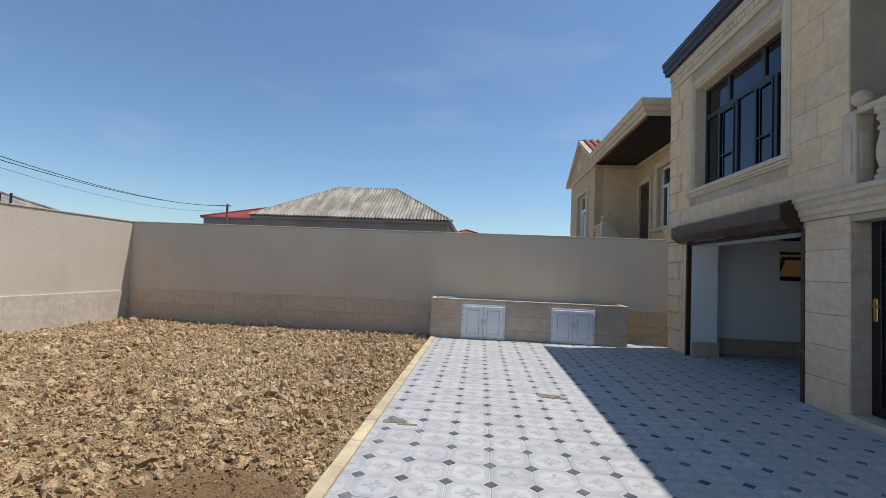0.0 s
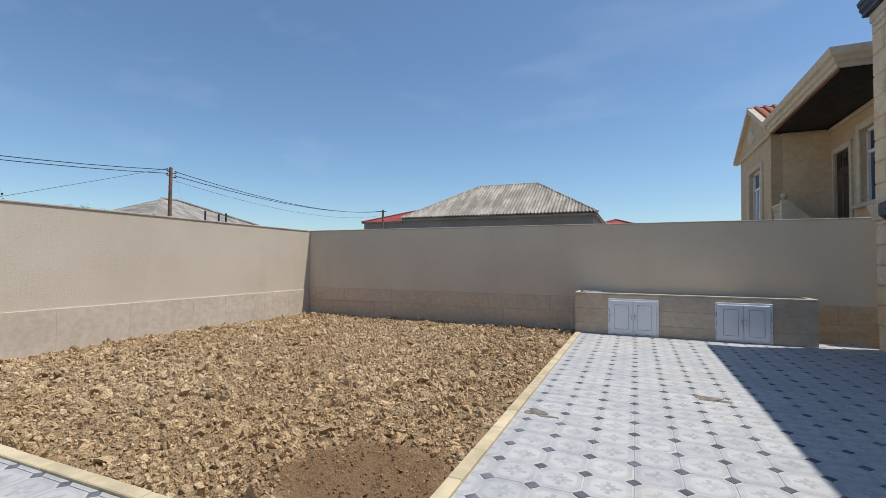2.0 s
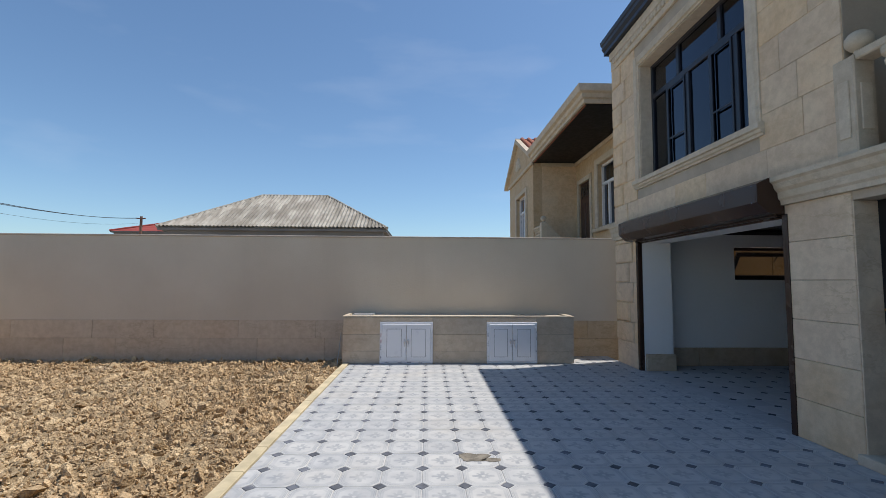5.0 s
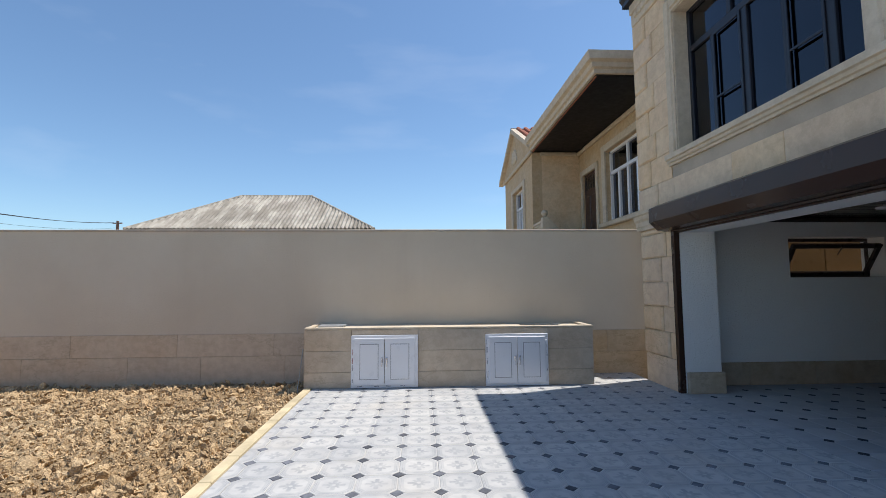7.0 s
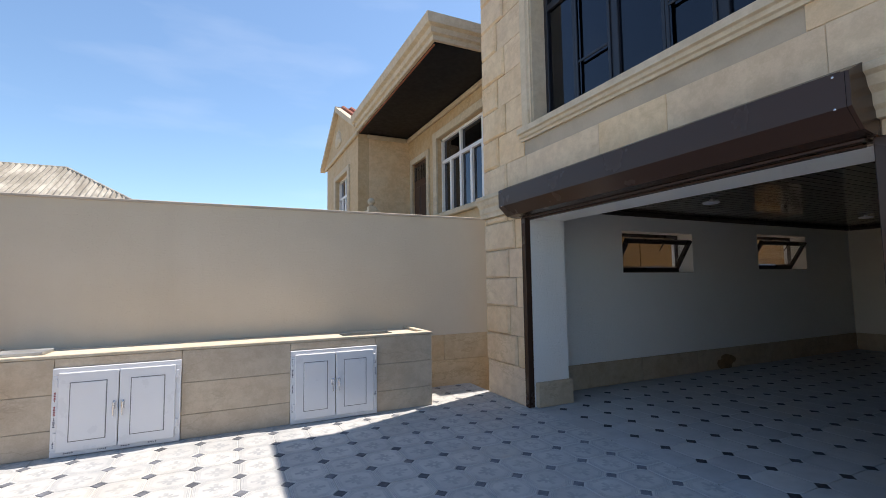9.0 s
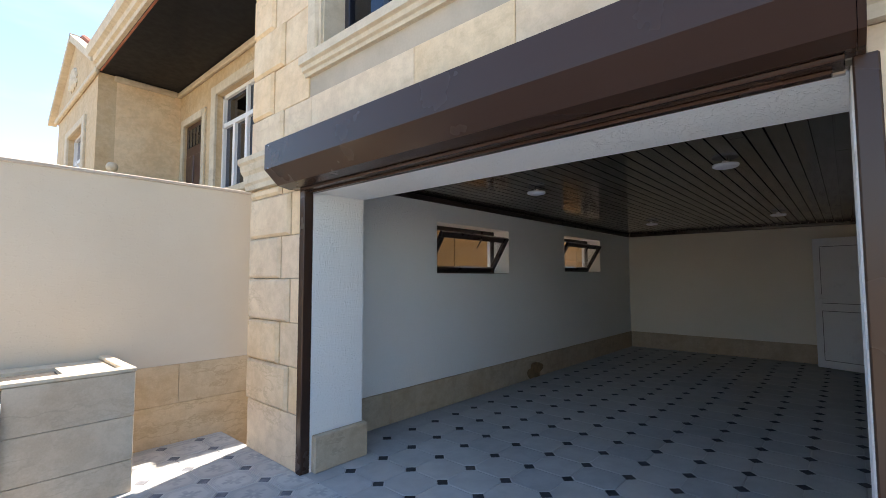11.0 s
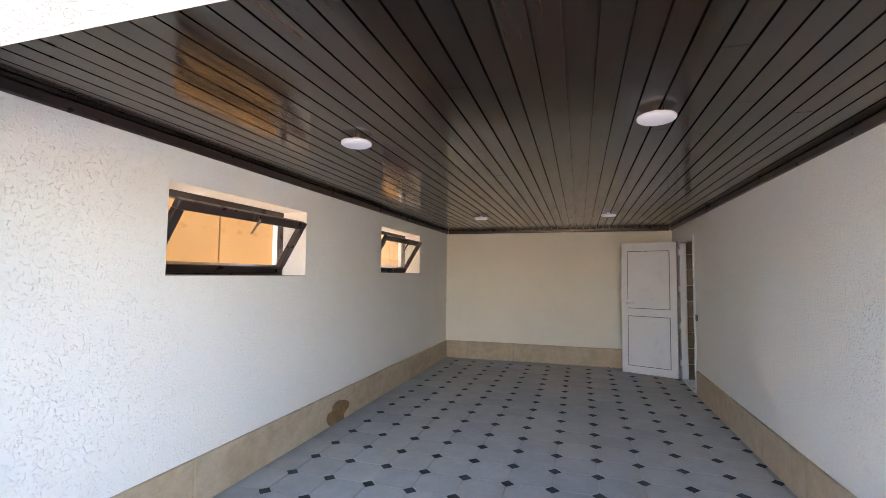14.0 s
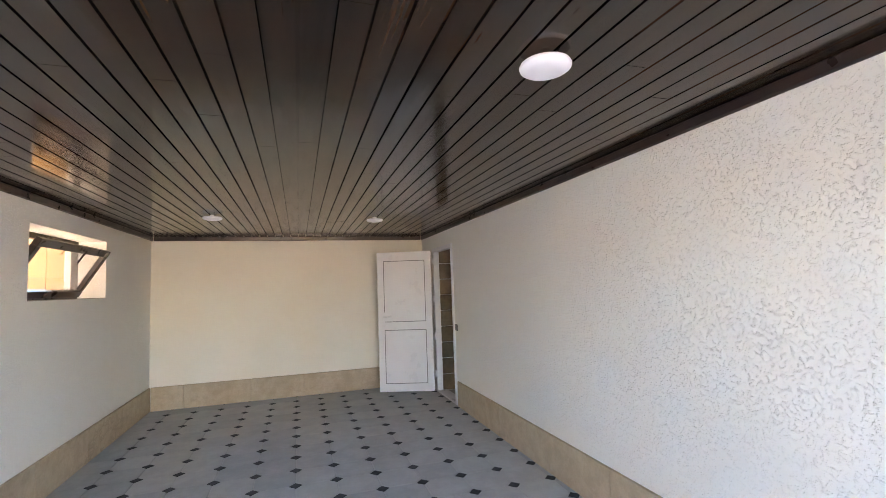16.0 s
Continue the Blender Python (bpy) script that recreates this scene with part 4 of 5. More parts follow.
# cement spills on the tiles
M_SPILL = surface("dried_cement_spill", (0.21, 0.185, 0.145), 0.95, vary=0.4, scale=14, grain=60, bump=0.4)
for cx, cy, rx, ry, seed in ((-0.57, 4.33, 0.11, 0.07, 1), (-0.43, 4.26, 0.09, 0.025, 2), (0.97, 5.5, 0.12, 0.09, 3), (1.11, 5.44, 0.07, 0.03, 4)):
    pts = []
    for i in range(22):
        a = 2 * math.pi * i / 22
        k = 1 + 0.55 * noise.noise(Vector((math.cos(a) * 1.6, math.sin(a) * 1.6, seed * 3.7)))
        pts.append((cx + rx * k * math.cos(a), cy + ry * k * math.sin(a)))
    tagged(new("cement_spill", mesh_of("cement_spill", prism(bmesh.new(), pts, lambda p, q, s: (p, q, s), 0.0005, 0.0035), M_SPILL)), "dried brown cement spill on the pale tiles", "stain")
M_DAMP = surface("damp_rust_stain", (0.25, 0.15, 0.065), 0.6, vary=0.25, scale=11)

pts = []
for i in range(20):
    a = 2 * math.pi * i / 20
    k = 1 + 0.5 * noise.noise(Vector((math.cos(a) * 1.8, math.sin(a) * 1.8, 41.0)))
    pts.append((7.83 + 0.2 * k * math.cos(a), max(0.004, 0.1 + 0.11 * k * math.sin(a))))
part("stain", prism(bmesh.new(), pts, lambda p, q, s: (p, s, q), 9.3255, 9.3285), M_DAMP, base_n, "brown damp stain")

# garage things -------------------------------------------------------------------


def hopper(x0, x1, z0, z1):
    w = thing("window_hopper", ((x0 + x1) / 2, 9.6, z0), "small brown hopper window tilted open into the white wall", "window", "garage windows", "structure")
    t, f0, f1 = 0.05, 9.585, 9.645
    for a, b, p, q in ((x0, x1, z0, z0 + t), (x0, x1, z1 - t, z1), (x0, x0 + t, z0 + t, z1 - t), (x1 - 0.012, x1, z0 + t, z1 - t)):
        part("frame_bar", boxed(a, b, f0, f1, p, q, bevel=0.005), M_DARKFRAME, w)
    tilt = radians(31)
    hgt, a, b, n = z1 - z0 - 0.06, x0 + 0.02, x1 - 0.085, 0.065
    m = Matrix.Translation((0, f0 - 0.004, z0 + 0.04)) @ Matrix.Rotation(tilt, 4, "X")

    def sash(name, u0, u1, v0, v1, d0, d1, material, label=""):
        q = boxed(u0, u1, d0, d1, v0, v1, bevel=0.005 if name != "pane" else 0)
        q.transform(m)
        return part(name, q, material, w, label)

    sash("sash_bar", a, b, 0, n, -0.045, 0, M_DARKFRAME)
    sash("sash_bar", a, b, hgt - n, hgt, -0.045, 0, M_DARKFRAME)
    sash("sash_bar", a, a + n, n, hgt - n, -0.045, 0, M_DARKFRAME)
    sash("sash_bar", b - n, b, n, hgt - n, -0.045, 0, M_DARKFRAME)
    sash("pane", a + n, b - n, n, hgt - n, -0.025, -0.02, M_GLASS).visible_shadow = False
    c = (a + b) / 2 + 0.02 * (b - a)
    sash("handle_plate", c - 0.035, c + 0.035, hgt - 0.045, hgt - 0.012, -0.06, -0.045, M_DARKFRAME)
    q = tube(bmesh.new(), (c, -0.06, hgt - 0.028), (c, -0.085, hgt - 0.03), 0.009)
    tube(q, (c, -0.085, hgt - 0.02), (c - 0.035, -0.095, hgt - 0.14), 0.009, 0.007)
    q.transform(m)
    part("handle", q, M_DARKFRAME, w, "dark lever handle", True)
    part("sill_strip", boxed(x0, x1, 9.352, 9.584, z0, z0 + 0.006), M_COPING, w)
    return w


hopper(*WIN_A)
hopper(*WIN_B)
# unseen wall added past the house to keep skylight off the alley face
solid("wall_house_north_end", boxed(12.4, 19.0, 9.45, 9.7, -0.4, 5.6), M_STONE_WARM, "unseen plain stone wall added to shade the alley", "wall")
solid("wall_alley_end", boxed(18.8, 19.0, 9.7, 10.3, -0.4, 2.2), M_ALLEY, "plain wall closing the alley", "wall")
alley = solid("wall_alley_face", boxed(4.6, 19.0, 10.315, 10.348, -0.3, 2.15), M_ALLEYJOINT, "ochre stone face of the boundary wall behind the garage", "wall")
for i in range(14):
    part("stone_panel", boxed(max(4.61, 4.25 + i * 1.0), 5.235 + i * 1.0, 10.30, 10.318, 0.0, 2.14, bevel=0.004), M_ALLEY, alley)

LX, LY, LZ = 6.14, 8.293, 2.266
lamp = thing("ceiling_lamp", (LX, LY, LZ), "round white opal ceiling lamp hanging just under dark planks", "ceiling lamp", "garage ceiling lamps")
part("base_ring", lathe(bmesh.new(), [(0.02, -0.024), (0.022, 0.0)], (LX, LY, LZ), 20), M_PVC, lamp, "white stem of the lamp", True)
part("diffuser", lathe(bmesh.new(), [(0.02, -0.052), (0.06, -0.051), (0.078, -0.047), (0.088, -0.040), (0.09, -0.032), (0.086, -0.024), (0.05, -0.023)], (LX, LY, LZ), 36), M_OPAL, lamp, smooth=True)
for dx in (-0.06, 0.06):
    clip_ = tube(bmesh.new(), (LX + dx, LY - 0.03, LZ - 0.025), (LX + dx * 0.86, LY - 0.02, LZ), 0.0022, seg=6)
    part("spring_clip", clip_, M_CHROME, lamp)
for x, y in ((6.13, 6.672), (9.72, 8.30), (9.75, 6.685)):
    copy_thing(lamp, pose(x, y, LZ))

# inner door, standing open
frame_in = thing("door_frame", (10.65, 5.6, 0.0), "white plastic door frame of the store room", "door frame", kind="structure")
for a, b, p, q in ((10.22, 10.275, 0, 2.02), (11.025, 11.08, 0, 2.02), (10.275, 11.025, 1.965, 2.02)):
    part("frame_bar", boxed(a, b, 5.56, 5.645, p, q, bevel=0.005), M_PVC, frame_in)
part("sill", boxed(10.275, 11.025, 5.5, 5.645, 0.0, 0.02, bevel=0.004), M_PVC, frame_in)
leaf_turn = Matrix.Translation((11.055, 5.675, 0)) @ Matrix.Rotation(math.atan2(0.68, 0.26), 4, "Z")
inner = thing("door_inner", (11.055, 5.675, 0.0), "white plastic panelled door standing open against the end wall", "door", kind="structure")


def leaf(name, parent, s0, s1, n0, n1, z0, z1, material, label="", bevel=0.004):
    q = boxed(s0, s1, n0, n1, z0, z1, bevel=bevel)
    q.transform(leaf_turn)
    return part(name, q, material, parent, label)


lf = leaf("leaf", inner, 0.0, 0.775, -0.005, 0.055, 0.02, 1.985, M_PVC)
for z0, z1 in ((0.13, 0.88), (0.99, 1.86)):
    leaf("gasket", lf, 0.09, 0.685, 0.054, 0.0575, z0, z1, M_PVCLINE, bevel=0)
    leaf("panel", lf, 0.098, 0.677, 0.054, 0.060, z0 + 0.008, z1 - 0.008, M_PVC)
leaf("edge_seal", lf, -0.001, 0.776, -0.0065, -0.005, 0.02, 1.987, M_BLACK, bevel=0)
leaf("handle_plate", inner, 0.675, 0.705, 0.055, 0.063, 0.93, 1.13, M_PVC)
q = tube(bmesh.new(), (0.69, 0.06, 1.07), (0.69, 0.10, 1.07), 0.009)
tube(q, (0.70, 0.10, 1.07), (0.58, 0.105, 1.07), 0.009)
q.transform(leaf_turn)
part("handle", q, M_PVC, inner, "white lever handle", True)
for z in (0.2, 0.72, 1.25, 1.78):
    q = tube(bmesh.new(), (11.045, 5.66, z), (11.045, 5.66, z + 0.1), 0.013)
    box(q, 11.02, 11.06, 5.645, 5.662, z + 0.01, z + 0.09)
    part("hinge", q, M_PVC, inner, "white barrel hinge")
switch = thing("light_switch", (10.16, 5.63, 0.96), "dark square wall switch on white plaster", "switch")
part("plate", boxed(10.12, 10.2, 5.63, 5.638, 0.92, 1.0, bevel=0.004), M_BLACK, switch)
part("rocker", boxed(10.132, 10.188, 5.638, 5.642, 0.932, 0.988, bevel=0.002), M_PVCLINE, switch)

# the neighbour's house --------------------------------------------------------------
nb = thing("neighbour_house", (6.5, 15.0, -0.35), "beige stone house with deep dark eaves and a small gable", "house")
part("wall", pierced(bmesh.new(), lambda u, v, d: (5.55 - d, u, v), 10.6, 16.6, -0.35, 5.4, 0.3, [(11.7, 14.65, 2.95, 4.8), (15.28, 16.28, 2.2, 4.55)]), M_STONE_WARM, nb)
part("wall", pierced(bmesh.new(), lambda u, v, d: (4.1 - d, u, v), 16.6, 20.85, -0.35, 5.4, 0.3, [(17.7, 19.35, 2.8, 4.6)]), M_STONE_WARM, nb)
part("wall", boxed(4.4, 9.0, 16.6, 16.85, -0.35, 5.4), M_STONE, nb)
part("wall", boxed(4.4, 9.0, 20.6, 20.85, -0.35, 5.4), M_STONE, nb)
part("wall", boxed(5.85, 9.0, 10.6, 10.85, -0.35, 5.4), M_STONE, nb)
part("wall", boxed(9.0, 9.25, 10.6, 20.85, -0.35, 5.4), M_STONE, nb)
part("floor", boxed(5.85, 9.0, 10.85, 16.6, 2.1, 2.2), M_DARKWOOD, nb)
part("gable", prism(bmesh.new(), [(16.5, 5.4), (20.95, 5.4), (21.3, 5.4), (18.9, 6.75), (16.5, 5.55)], lambda p, q, s: (s, p, q), 4.08, 4.38), M_STONE_WARM, nb)
medal = bmesh.new()
for i in range(7):
    a = radians(180 * i / 6)
    bmesh.ops.create_icosphere(medal, subdivisions=1, radius=0.13, matrix=Matrix.Translation((4.07, 18.9 + 0.26 * math.cos(a), 5.75 + 0.28 * math.sin(a))) @ Matrix.Diagonal((0.5, 1, 1, 1)))
bmesh.ops.create_icosphere(medal, subdivisions=2, radius=0.2, matrix=Matrix.Translation((4.07, 18.9, 5.82)) @ Matrix.Diagonal((0.4, 1, 1.1, 1)))
part("ornament", medal, M_TRIM, nb, "carved stone medallion")
for y0, y1, z0, z1 in ((16.5, 18.93, 5.55, 6.82), (18.87, 21.4, 6.82, 5.42)):
    part("gable_roof", prism(bmesh.new(), [(y0, z0), (y1, z1), (y1, z1 + 0.09), (y0, z0 + 0.09)], lambda p, q, s: (s, p, q), 4.13, 9.2), M_TERRA, nb)
    part("raking_cornice", prism(bmesh.new(), [(y0, z0 - 0.06), (y1, z1 - 0.06), (y1, z1 + 0.1), (y0, z0 + 0.1)], lambda p, q, s: (s, p, q), 3.95, 4.128), M_TRIM, nb)
for i in range(10):
    for y0, y1, z0, z1 in ((16.5, 18.9, 5.64, 6.91),):
        part("roof_tile_course", tube(bmesh.new(), (4.22 + i * 0.26, y0, z0), (4.22 + i * 0.26, y1, z1), 0.075, seg=8), M_TERRA, nb)
FAS = [(0.0, 5.375), (0.0, 5.46), (-0.05, 5.48), (-0.06, 5.57), (-0.13, 5.6), (-0.16, 5.75), (0.06, 5.75), (0.06, 5.375)]
part("fascia", prism(bmesh.new(), FAS, lambda p, q, s: (4.04 + p, s or 11.49 + p, q), 0, 16.55), M_TRIM, nb, "stepped beige fascia and gutter")
part("fascia", prism(bmesh.new(), FAS, lambda p, q, s: (s or 4.04 + p, 11.49 + p, q), 0, 9.2), M_TRIM, nb)
part("soffit", boxed(4.101, 9.0, 11.551, 16.6, 5.36, 5.4), M_SOFFIT, nb, "dark boarded soffit")
part("eaves_strip", boxed(4.102, 4.13, 11.6, 16.5, 5.345, 5.359), M_TERRA, nb, "thin red strip under the eaves")
part("cornice", boxed(5.47, 5.55, 11.8, 16.6, 5.24, 5.355, bevel=0.02), M_TRIM, nb)
part("cornice", boxed(4.35, 5.47, 16.52, 16.6, 5.24, 5.355, bevel=0.02), M_TRIM, nb)
part("cornice", boxed(4.02, 4.1, 16.5, 20.95, 5.3, 5.42, bevel=0.02), M_TRIM, nb)
q = bmesh.new()
v = [q.verts.new(c) for c in ((3.9, 11.35, 5.755), (9.2, 11.35, 5.755), (9.2, 16.6, 5.755), (3.9, 16.6, 5.755), (9.2, 14.6, 7.0), (9.2, 16.6, 7.0))]
for f in ((0, 1, 4), (0, 4, 5, 3), (1, 2, 5, 4), (3, 5, 2), (0, 3, 2, 1)):
    q.faces.new([v[i] for i in f])
part("roof", q, M_TERRA, nb)


def nb_window(x, y0, y1, z0, z1, split, n):
    w = part("window", boxed(x + 0.16, x + 0.165, y0, y1, z0, z1), M_BLUEGLASS, nb, "white-framed window")
    f0, f1 = x + 0.1, x + 0.16
    for a, b, p, q in ((y0, y1, z0, z0 + 0.06), (y0, y1, z1 - 0.06, z1), (y0, y0 + 0.06, z0, z1), (y1 - 0.06, y1, z0, z1), (y0, y1, split - 0.04, split + 0.04)):
        part("frame_bar", boxed(f0, f1, a, b, p, q), M_PVC, w)
    for i in range(1, n):
        y = y0 + (y1 - y0) * i / n
        part("frame_bar", boxed(f0 + 0.003, f1 - 0.003, y - 0.045, y + 0.045, z0, split), M_PVC, w)
        if i % 2 == 0:
            part("frame_bar", boxed(f0 + 0.003, f1 - 0.003, y - 0.03, y + 0.03, split, z1), M_PVC, w)


nb_window(5.55, 11.7, 14.65, 2.95, 4.8, 4.22, 6)
nb_window(4.1, 17.7, 19.35, 2.8, 4.6, 4.0, 4)
for y0, y1, z0, z1, x in ((14.65, 14.85, 2.9, 4.98, 5.5), (11.5, 14.65, 4.8, 4.98, 5.5), (15.14, 15.28, 2.2, 4.7, 5.5), (16.28, 16.4, 2.2, 4.7, 5.5), (15.28, 16.28, 4.55, 4.7, 5.5), (17.5, 17.7, 2.7, 4.75, 4.05), (19.35, 19.55, 2.7, 4.75, 4.05), (17.7, 19.35, 4.6, 4.75, 4.05)):
    part("surround", boxed(x, x + 0.06, y0, y1, z0, z1, bevel=0.012), M_TRIM, nb)
part("window_sill", boxed(5.43, 5.56, 11.5, 14.95, 2.83, 2.95, bevel=0.02), M_TRIM, nb)
d = part("door", boxed(5.59, 5.65, 15.28, 16.28, 2.2, 4.55), M_DOORWOOD, nb, "dark red wooden door")
for y in (15.4, 15.85):
    part("door_panel", boxed(5.57, 5.60, y, y + 0.32, 2.45, 3.9, bevel=0.015), M_DOORWOOD, d)
part("transom_glass", boxed(5.575, 5.585, 15.38, 16.18, 4.08, 4.45), M_BLUEGLASS, d)
for i in range(5):
    part("grille_bar", boxed(5.565, 5.575, 15.42 + i * 0.17, 15.44 + i * 0.17, 4.08, 4.45), M_DARKFRAME, d)
part("balcony_slab", boxed(4.0, 5.55, 15.4, 16.6, 2.0, 2.34), M_TRIM, nb)
part("rail_post", boxed(4.08, 4.26, 15.5, 15.68, 2.34, 3.22, bevel=0.01), M_TRIM, nb)
part("ball", lathe(bmesh.new(), [(r, z) for r, z in BALL], (4.17, 15.59, 3.22), 14), M_TRIM, nb, smooth=True)
part("hand_rail", boxed(4.1, 4.24, 15.68, 16.6, 3.09, 3.16, bevel=0.01), M_TRIM, nb)
for i in range(4):
    part("baluster", lathe(bmesh.new(), BALUSTER, (4.17, 15.82 + i * 0.2, 2.34), 10), M_TRIM, nb, smooth=True)
part("stair_parapet", prism(bmesh.new(), [(4.26, 3.19), (5.0, 2.44), (5.0, 2.0), (4.26, 2.0)], lambda p, q, s: (p, s, q), 15.5, 15.66), M_TRIM, nb)

# far houses, poles, cables, trees ------------------------------------------------------


def hip_house(name, label, xl, xr, yf, yb, ze, zr, hip, wall, roof_m, wave=0.0, overhang=0.25):
    h = thing(name, ((xl + xr) / 2, (yf + yb) / 2, -0.35), label, "house")
    o = overhang
    part("wall", boxed(xl + o, xr - o, yf + o, yb - o, -0.35, ze - 0.12), wall, h)
    part("fascia", boxed(xl + 0.04, xr - 0.04, yf + 0.04, yb - 0.04, ze - 0.14, ze - 0.015), M_FARWALL, h)
    ym = (yf + yb) / 2
    rl, rr = xl + hip, xr - hip
    q = bmesh.new()
    v = [q.verts.new(c) for c in ((xl, yf, ze), (xr, yf, ze), (xr, yb, ze), (xl, yb, ze), (rl, ym, zr), (rr, ym, zr))]
    for f in ((0, 1, 5, 4), (1, 2, 5), (2, 3, 4, 5), (3, 0, 4), (3, 2, 1, 0)):
        q.faces.new([v[i] for i in f])
    part("roof", q, roof_m, h)
    for a, b in (((xl, yf, ze), (rl, ym, zr)), ((xr, yf, ze), (rr, ym, zr)), ((rl, ym, zr), (rr, ym, zr)), ((xr, yb, ze), (rr, ym, zr))):
        part("ridge_cap", tube(bmesh.new(), (a[0], a[1], a[2] + 0.04), (b[0], b[1], b[2] + 0.04), 0.09, seg=8), roof_m, h)
    if wave:
        n = int((xr - xl) / wave) * 4
        verts, faces, rows = [], [], 10
        for i in range(n + 1):
            x = xl + (xr - xl) * i / n
            top = min(1.0, (x - xl) / hip, (xr - x) / hip)
            for j in range(rows):
                t = top * j / (rows - 1)
                step_ = 0.05 * (1 - (t * 3) % 1.0)
                verts.append((x, yf - 0.06 + (ym - yf) * t, ze + 0.03 + (zr - ze) * t + 0.045 * math.cos(i * math.pi / 2) + step_))
        for i in range(n):
            for j in range(rows - 1):
                a = i * rows + j
                faces.append((a, a + rows, a + rows + 1, a + 1))
        me = bpy.data.meshes.new("corrugated_sheet")
        me.from_pydata(verts, [], faces)
        me.materials.append(roof_m)
        ob = new("corrugated_sheet", me)
        ob.parent = h
        ob.location = -Vector(h.location)
        tagged(ob, "weathered corrugated sheets")
    return h


hip_house("grey_roofed_house", "low house under a pale weathered corrugated hip roof", -13.75, -1.6, 26.0, 34.0, 4.17, 6.6, 4.05, M_FARWALL, M_ASBESTOS, 0.2)
hip_house("red_roofed_house", "distant house with a red metal hip roof", -29.3, -19.0, 45.0, 53.0, 5.95, 7.5, 5.1, M_FARWALL, M_REDROOF)
hip_house("red_roofed_house", "distant house with a red metal hip roof", -3.6, 0.4, 48.0, 54.0, 5.2, 5.95, 1.9, M_FARWALL, M_REDROOF)
old = hip_house("old_grey_house", "distant house with a stained grey hip roof", -35.2, -26.8, 18.0, 27.0, 4.0, 5.75, 3.6, M_FARWALL, M_ASBESTOS_B)
old.rotation_euler = (0, 0, radians(90))
shed = thing("red_tiled_shed", (-24.0, 24.5, -0.35), "distant low shed with a dark red tiled roof", "shed")
part("wall", boxed(-25.5, -22.6, 21.0, 27.0, -0.35, 3.7), M_FARWALL, shed)
part("roof", prism(bmesh.new(), [(-22.2, 3.55), (-22.2, 3.65), (-26, 4.0), (-26, 3.9)], lambda p, q, s: (p, s, q), 20.8, 27.2), M_REDROOF, shed)

pole = thing("utility_pole", (-20.0, 14.66, -0.35), "rusty brown utility pole with small insulators", "pole")
part("shaft", tube(bmesh.new(), (-20, 14.66, -0.35), (-20, 14.66, 5.76), 0.10, 0.075, 12), M_POLE, pole, smooth=True)
for z, s in ((5.55, -1), (5.35, -1), (5.5, 1), (5.3, 1)):
    part("insulator", lathe(bmesh.new(), [(0.025, 0), (0.05, 0.03), (0.03, 0.06), (0.045, 0.1), (0.015, 0.12)], (-20 + 0.05, 14.66 + s * 0.2, z), 8), M_BLACK, pole)
    part("bracket", tube(bmesh.new(), (-20, 14.66, z), (-19.95, 14.66 + s * 0.2, z), 0.015, seg=6), M_BLACK, pole)
pole2 = thing("utility_pole", (-25.78, 44.0, -0.35), "distant grey utility pole", "pole")
part("shaft", tube(bmesh.new(), (-25.78, 44.0, -0.35), (-25.78, 44.0, 7.2), 0.14, 0.11, 8), M_POLE, pole2)
part("cross_arm", tube(bmesh.new(), (-26.2, 44.0, 7.0), (-25.4, 44.0, 7.0), 0.05, seg=6), M_POLE, pole2)
stubs = thing("roof_posts", (-21.9, 20.0, -0.35), "short dark posts standing behind the wall", "posts")
for y, z in ((18.2, 4.15), (19.1, 4.05), (19.6, 4.15)):
    part("post", tube(bmesh.new(), (-22, y, -0.35), (-22, y, z), 0.05, seg=8), M_BLACK, stubs)


def cable(a, b, sag, r=0.016):
    a, b = Vector(a), Vector(b)
    q = bmesh.new()
    pts = [a.lerp(b, i / 16) - Vector((0, 0, sag * 4 * (i / 16) * (1 - i / 16))) for i in range(17)]
    d = (b - a).normalized()
    s, u = d.cross(Vector((0, 0, 1))).normalized(), Vector((0, 0, 1))
    rings = [[q.verts.new(p + r * (s * math.cos(k * 1.2566) + u * math.sin(k * 1.2566))) for k in range(5)] for p in pts]
    for e, f in zip(rings, rings[1:]):
        for k in range(5):
            q.faces.new((e[k], e[(k + 1) % 5], f[(k + 1) % 5], f[k]))
    q.faces.new(rings[0][::-1])
    q.faces.new(rings[-1])
    tagged(new("overhead_cable", mesh_of("overhead_cable", q, M_WIRE)), "thin black overhead cable strung between poles", "cable", "overhead cables")


cable((-20, 14.46, 5.62), (-20, -14.0, 5.9), 1.1)
cable((-20, 14.46, 5.45), (-20, -14.0, 5.4), 0.95)
cable((-20, 14.5, 5.7), (-20, 2.0, 1.3), 0.05, 0.008)
cable((-20, 14.86, 5.6), (-25.4, 44.0, 7.05), 0.8, 0.018)
cable((-20, 14.86, 5.4), (-26.1, 44.0, 7.05), 0.68, 0.018)
cable((-20.05, 14.66, 5.2), (-25.7, 44.0, 6.6), 0.9, 0.008)
cable((-19.95, 14.9, 5.35), (-19.6, 15.6, 2.2), 0.0, 0.008)

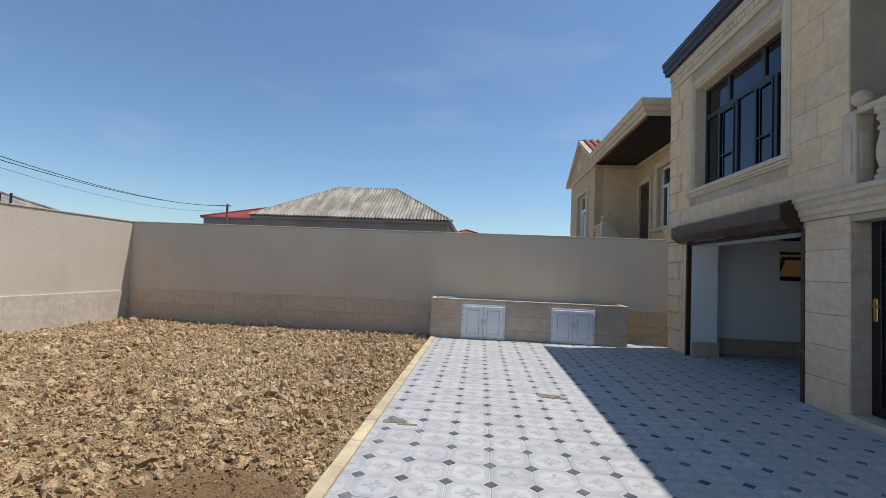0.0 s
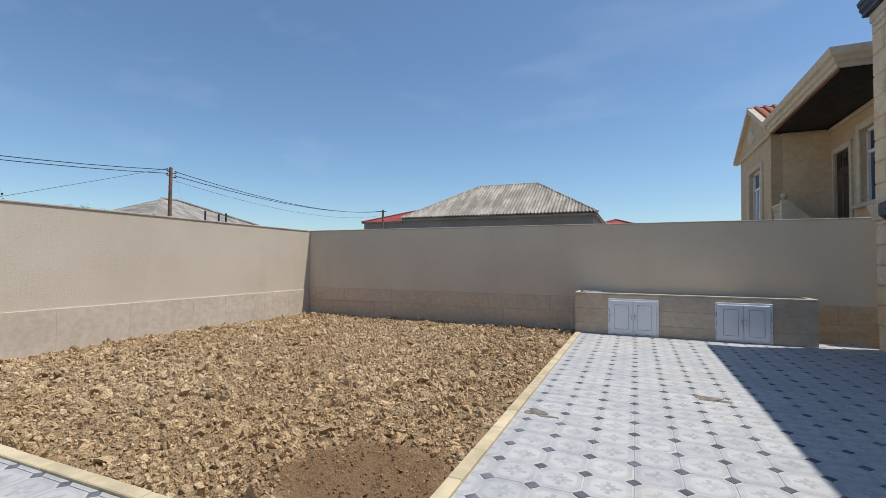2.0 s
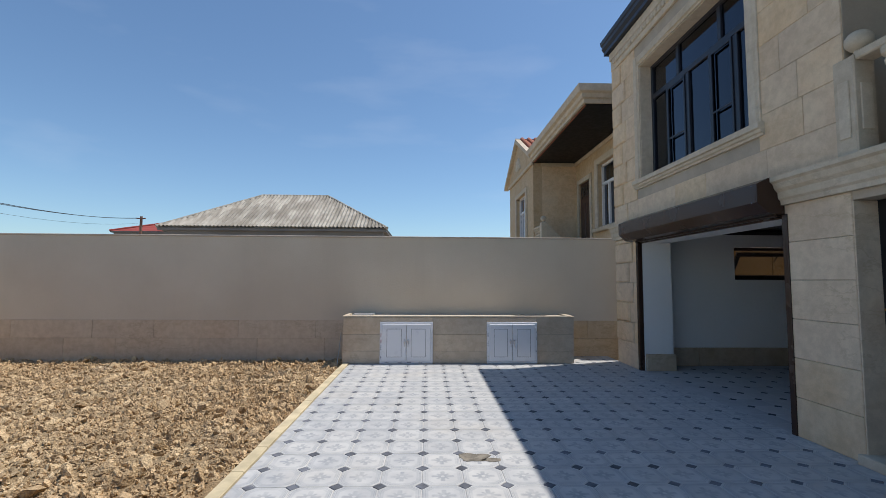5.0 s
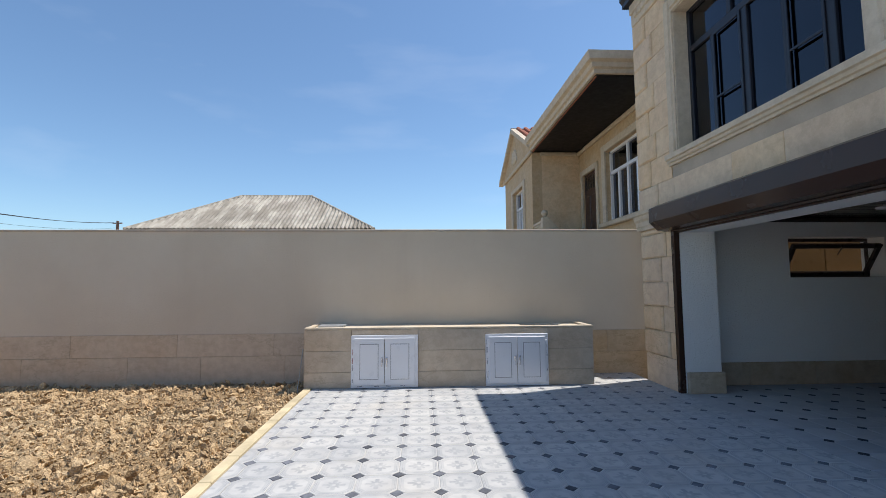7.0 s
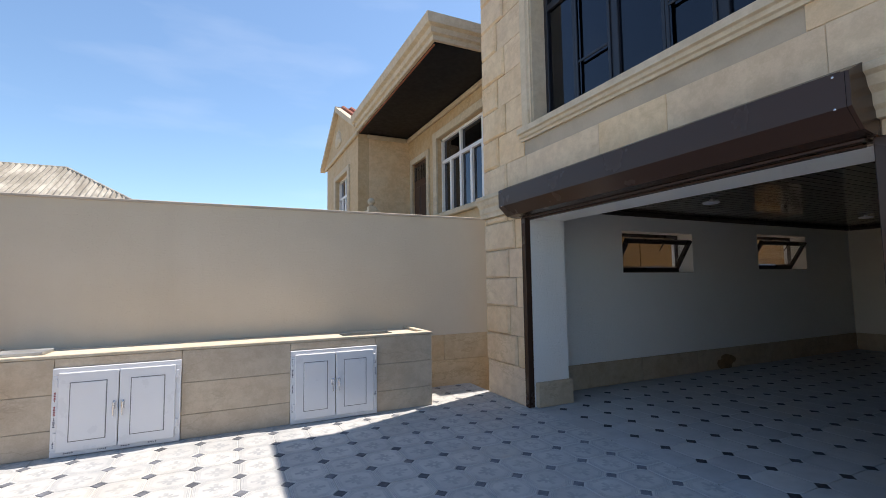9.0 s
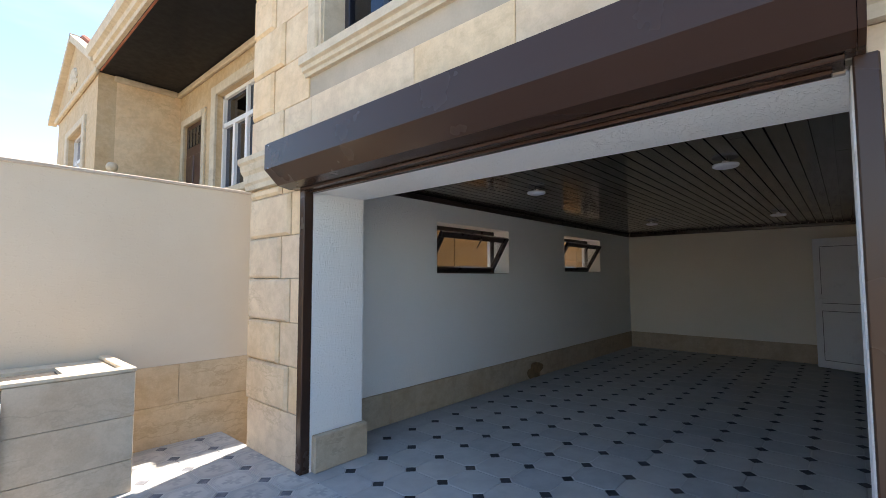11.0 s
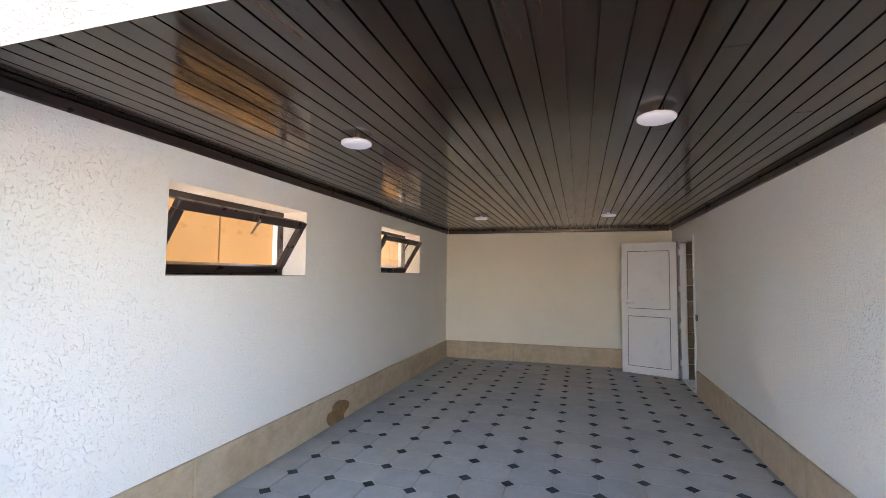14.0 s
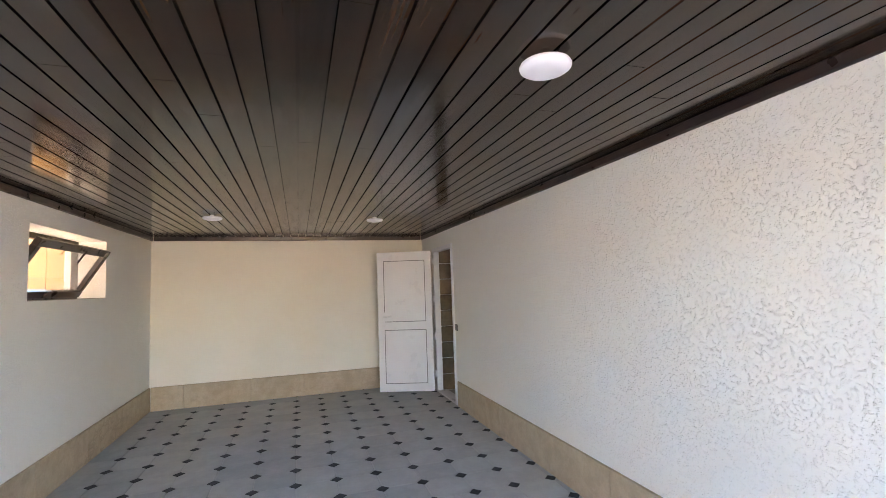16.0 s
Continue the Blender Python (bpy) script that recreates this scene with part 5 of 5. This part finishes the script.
for tx, ty, tz, s in ((-40, 20.8, 5.25, 0.3), (-40, 21.9, 5.2, 0.42), (-40, 23.2, 5.2, 0.3), (-40, 15.6, 5.3, 1.0)):
    tree = thing("tree", (tx, ty, -0.35), "distant dark green tree top above the wall", "tree", "distant trees")
    part("trunk", tube(bmesh.new(), (tx, ty, -0.35), (tx, ty, tz), 0.16, 0.05, 8), M_BARK, tree)
    rng = random.Random(int(ty * 10))
    q = bmesh.new()
    for i in range(150):
        p = Vector((rng.gauss(0, 0.5), rng.gauss(0, 0.5), rng.gauss(0, 0.45))) * s * 1.1 + Vector((tx, ty, tz))
        u = Vector((rng.gauss(0, 1), rng.gauss(0, 1), rng.gauss(0, 1))).normalized()
        w = u.orthogonal().normalized()
        k = 0.13 * s
        q.faces.new([q.verts.new(p + c) for c in (u * k, w * k * 0.6, -u * k, -w * k * 0.6)])
    me = bpy.data.meshes.new("crown")
    q.transform(Matrix.Translation((-tx, -ty, 0.35)))
    q.to_mesh(me)
    q.free()
    me.materials.append(M_LEAF)
    crown_ = new("crown", me)
    crown_.parent = tree

# tiled floors ---------------------------------------------------------------
CUT = 0.168


def clip(poly, x0, x1, y0, y1):
    """A polygon cut to a rectangle."""
    for axis, lim, sign in ((0, x0, 1), (0, x1, -1), (1, y0, 1), (1, y1, -1)):
        out = []
        for a, b in zip(poly, poly[1:] + poly[:1]):
            da, db = sign * (a[axis] - lim), sign * (b[axis] - lim)
            if da >= 0:
                out.append(a)
            if (da < 0) != (db < 0):
                k = da / (da - db)
                out.append((a[0] + k * (b[0] - a[0]), a[1] + k * (b[1] - a[1])))
        poly = out
        if len(poly) < 3:
            return []
    return poly


def shrink(poly, k):
    cx, cy = sum(p[0] for p in poly) / len(poly), sum(p[1] for p in poly) / len(poly)
    r = max(math.hypot(p[0] - cx, p[1] - cy) for p in poly)
    f = max(0.0, 1 - k / max(r, 1e-6))
    return [(cx + (p[0] - cx) * f, cy + (p[1] - cy) * f) for p in poly]


def add_piece(verts, faces, uvs, poly, centre, pitch, top):
    inner = shrink(poly, 0.0045)
    n, b = len(poly), len(verts)
    rings = ((poly, -0.012), (poly, top - 0.003), (inner, top))
    for ring, z in rings:
        for p in ring:
            verts.append((p[0], p[1], z))
            uvs.append(((p[0] - centre[0]) / pitch, (p[1] - centre[1]) / pitch))
    for k in (0, 1):
        for i in range(n):
            j = (i + 1) % n
            faces.append((b + k * n + i, b + k * n + j, b + (k + 1) * n + j, b + (k + 1) * n + i))
    faces.append(tuple(b + 2 * n + i for i in range(n)))


def tile_mesh(name, verts, faces, uvs, material):
    me = bpy.data.meshes.new(name)
    me.from_pydata(verts, [], faces)
    layer = me.uv_layers.new(name="tile")
    for loop in me.loops:
        layer.data[loop.index].uv = uvs[loop.vertex_index]
    me.materials.append(material)
    return me


def octagon(cx, cy, p):
    h, c = p / 2 - 0.0018, p * CUT
    return [(cx + a, cy + b) for a, b in ((-h + c, -h), (h - c, -h), (h, -h + c), (h, h - c), (h - c, h), (-h + c, h), (-h, h - c), (-h, -h + c))]


def diamond(cx, cy, p):
    r = p * CUT - 0.003
    return [(cx, cy - r), (cx + r, cy), (cx, cy + r), (cx - r, cy)]


def tiled(floor, x0, x1, y0, y1, ox, oy, pitch, near, tile_m=M_TILE, inset_m=M_INSET):
    """Octagonal tiles with small square insets on a lattice of corners through (ox, oy); those inside near are pieces of their own."""
    kinds = {"tile": (octagon, 0.5, tile_m, 0.0), "inset": (diamond, 0.0, inset_m, -0.001)}
    for name, (outline, shift, material, top) in kinds.items():
        v, f, u = [], [], []
        add_piece(v, f, u, outline(0, 0, pitch), (0, 0), pitch, top)
        whole = tile_mesh(name, v, f, u, material)
        v, f, u = [], [], []
        i0, i1 = math.floor((x0 - ox) / pitch) - 1, math.ceil((x1 - ox) / pitch) + 1
        j0, j1 = math.floor((y0 - oy) / pitch) - 1, math.ceil((y1 - oy) / pitch) + 1
        for i in range(i0, i1 + 1):
            for j in range(j0, j1 + 1):
                cx, cy = ox + (i + shift) * pitch, oy + (j + shift) * pitch
                r = pitch / 2 if name == "tile" else pitch * CUT
                inside = cx - r >= x0 - 1e-4 and cx + r <= x1 + 1e-4 and cy - r >= y0 - 1e-4 and cy + r <= y1 + 1e-4
                if inside and near[0] < cx < near[1] and near[2] < cy < near[3]:
                    ob = new(name, whole)
                    ob.parent, ob.location = floor, (cx, cy, 0.0008 * math.sin(i * 12.9 + j * 78.2))
                else:
                    poly = clip(outline(cx, cy, pitch), x0, x1, y0, y1)
                    if len(poly) >= 3:
                        add_piece(v, f, u, poly, (cx, cy), pitch, top)
        if v:
            rest = new(name + "_field", tile_mesh(name + "_field", v, f, u, material))
            rest.parent = floor
            tagged(rest, kind="stuff")


yard = solid("floor_yard", boxed(-0.71, 4.0, -5.2, 10.34, -0.35, -0.006), M_GROUT, "patterned pale grey cement tiles with slate insets", "floor")
strip = solid("floor_strip", boxed(-8.15, -0.71, -5.2, 1.83, -0.35, -0.006), M_GROUT, "patterned pale grey tiles along the garden", "floor")
inside = solid("floor_garage", boxed(4.0, 11.66, 5.3, 9.35, -0.35, -0.006), M_GROUT, "grey octagonal tiles with slate insets in the garage", "floor")
tiled(yard, -0.708, 4.0, -5.2, 10.34, 0.572, 4.715, 0.2922, (-0.5, 2.45, 1.6, 9.55))
tiled(strip, -8.15, -0.712, -5.2, 1.828, 0.572, 4.715, 0.2922, (0, 0, 0, 0))
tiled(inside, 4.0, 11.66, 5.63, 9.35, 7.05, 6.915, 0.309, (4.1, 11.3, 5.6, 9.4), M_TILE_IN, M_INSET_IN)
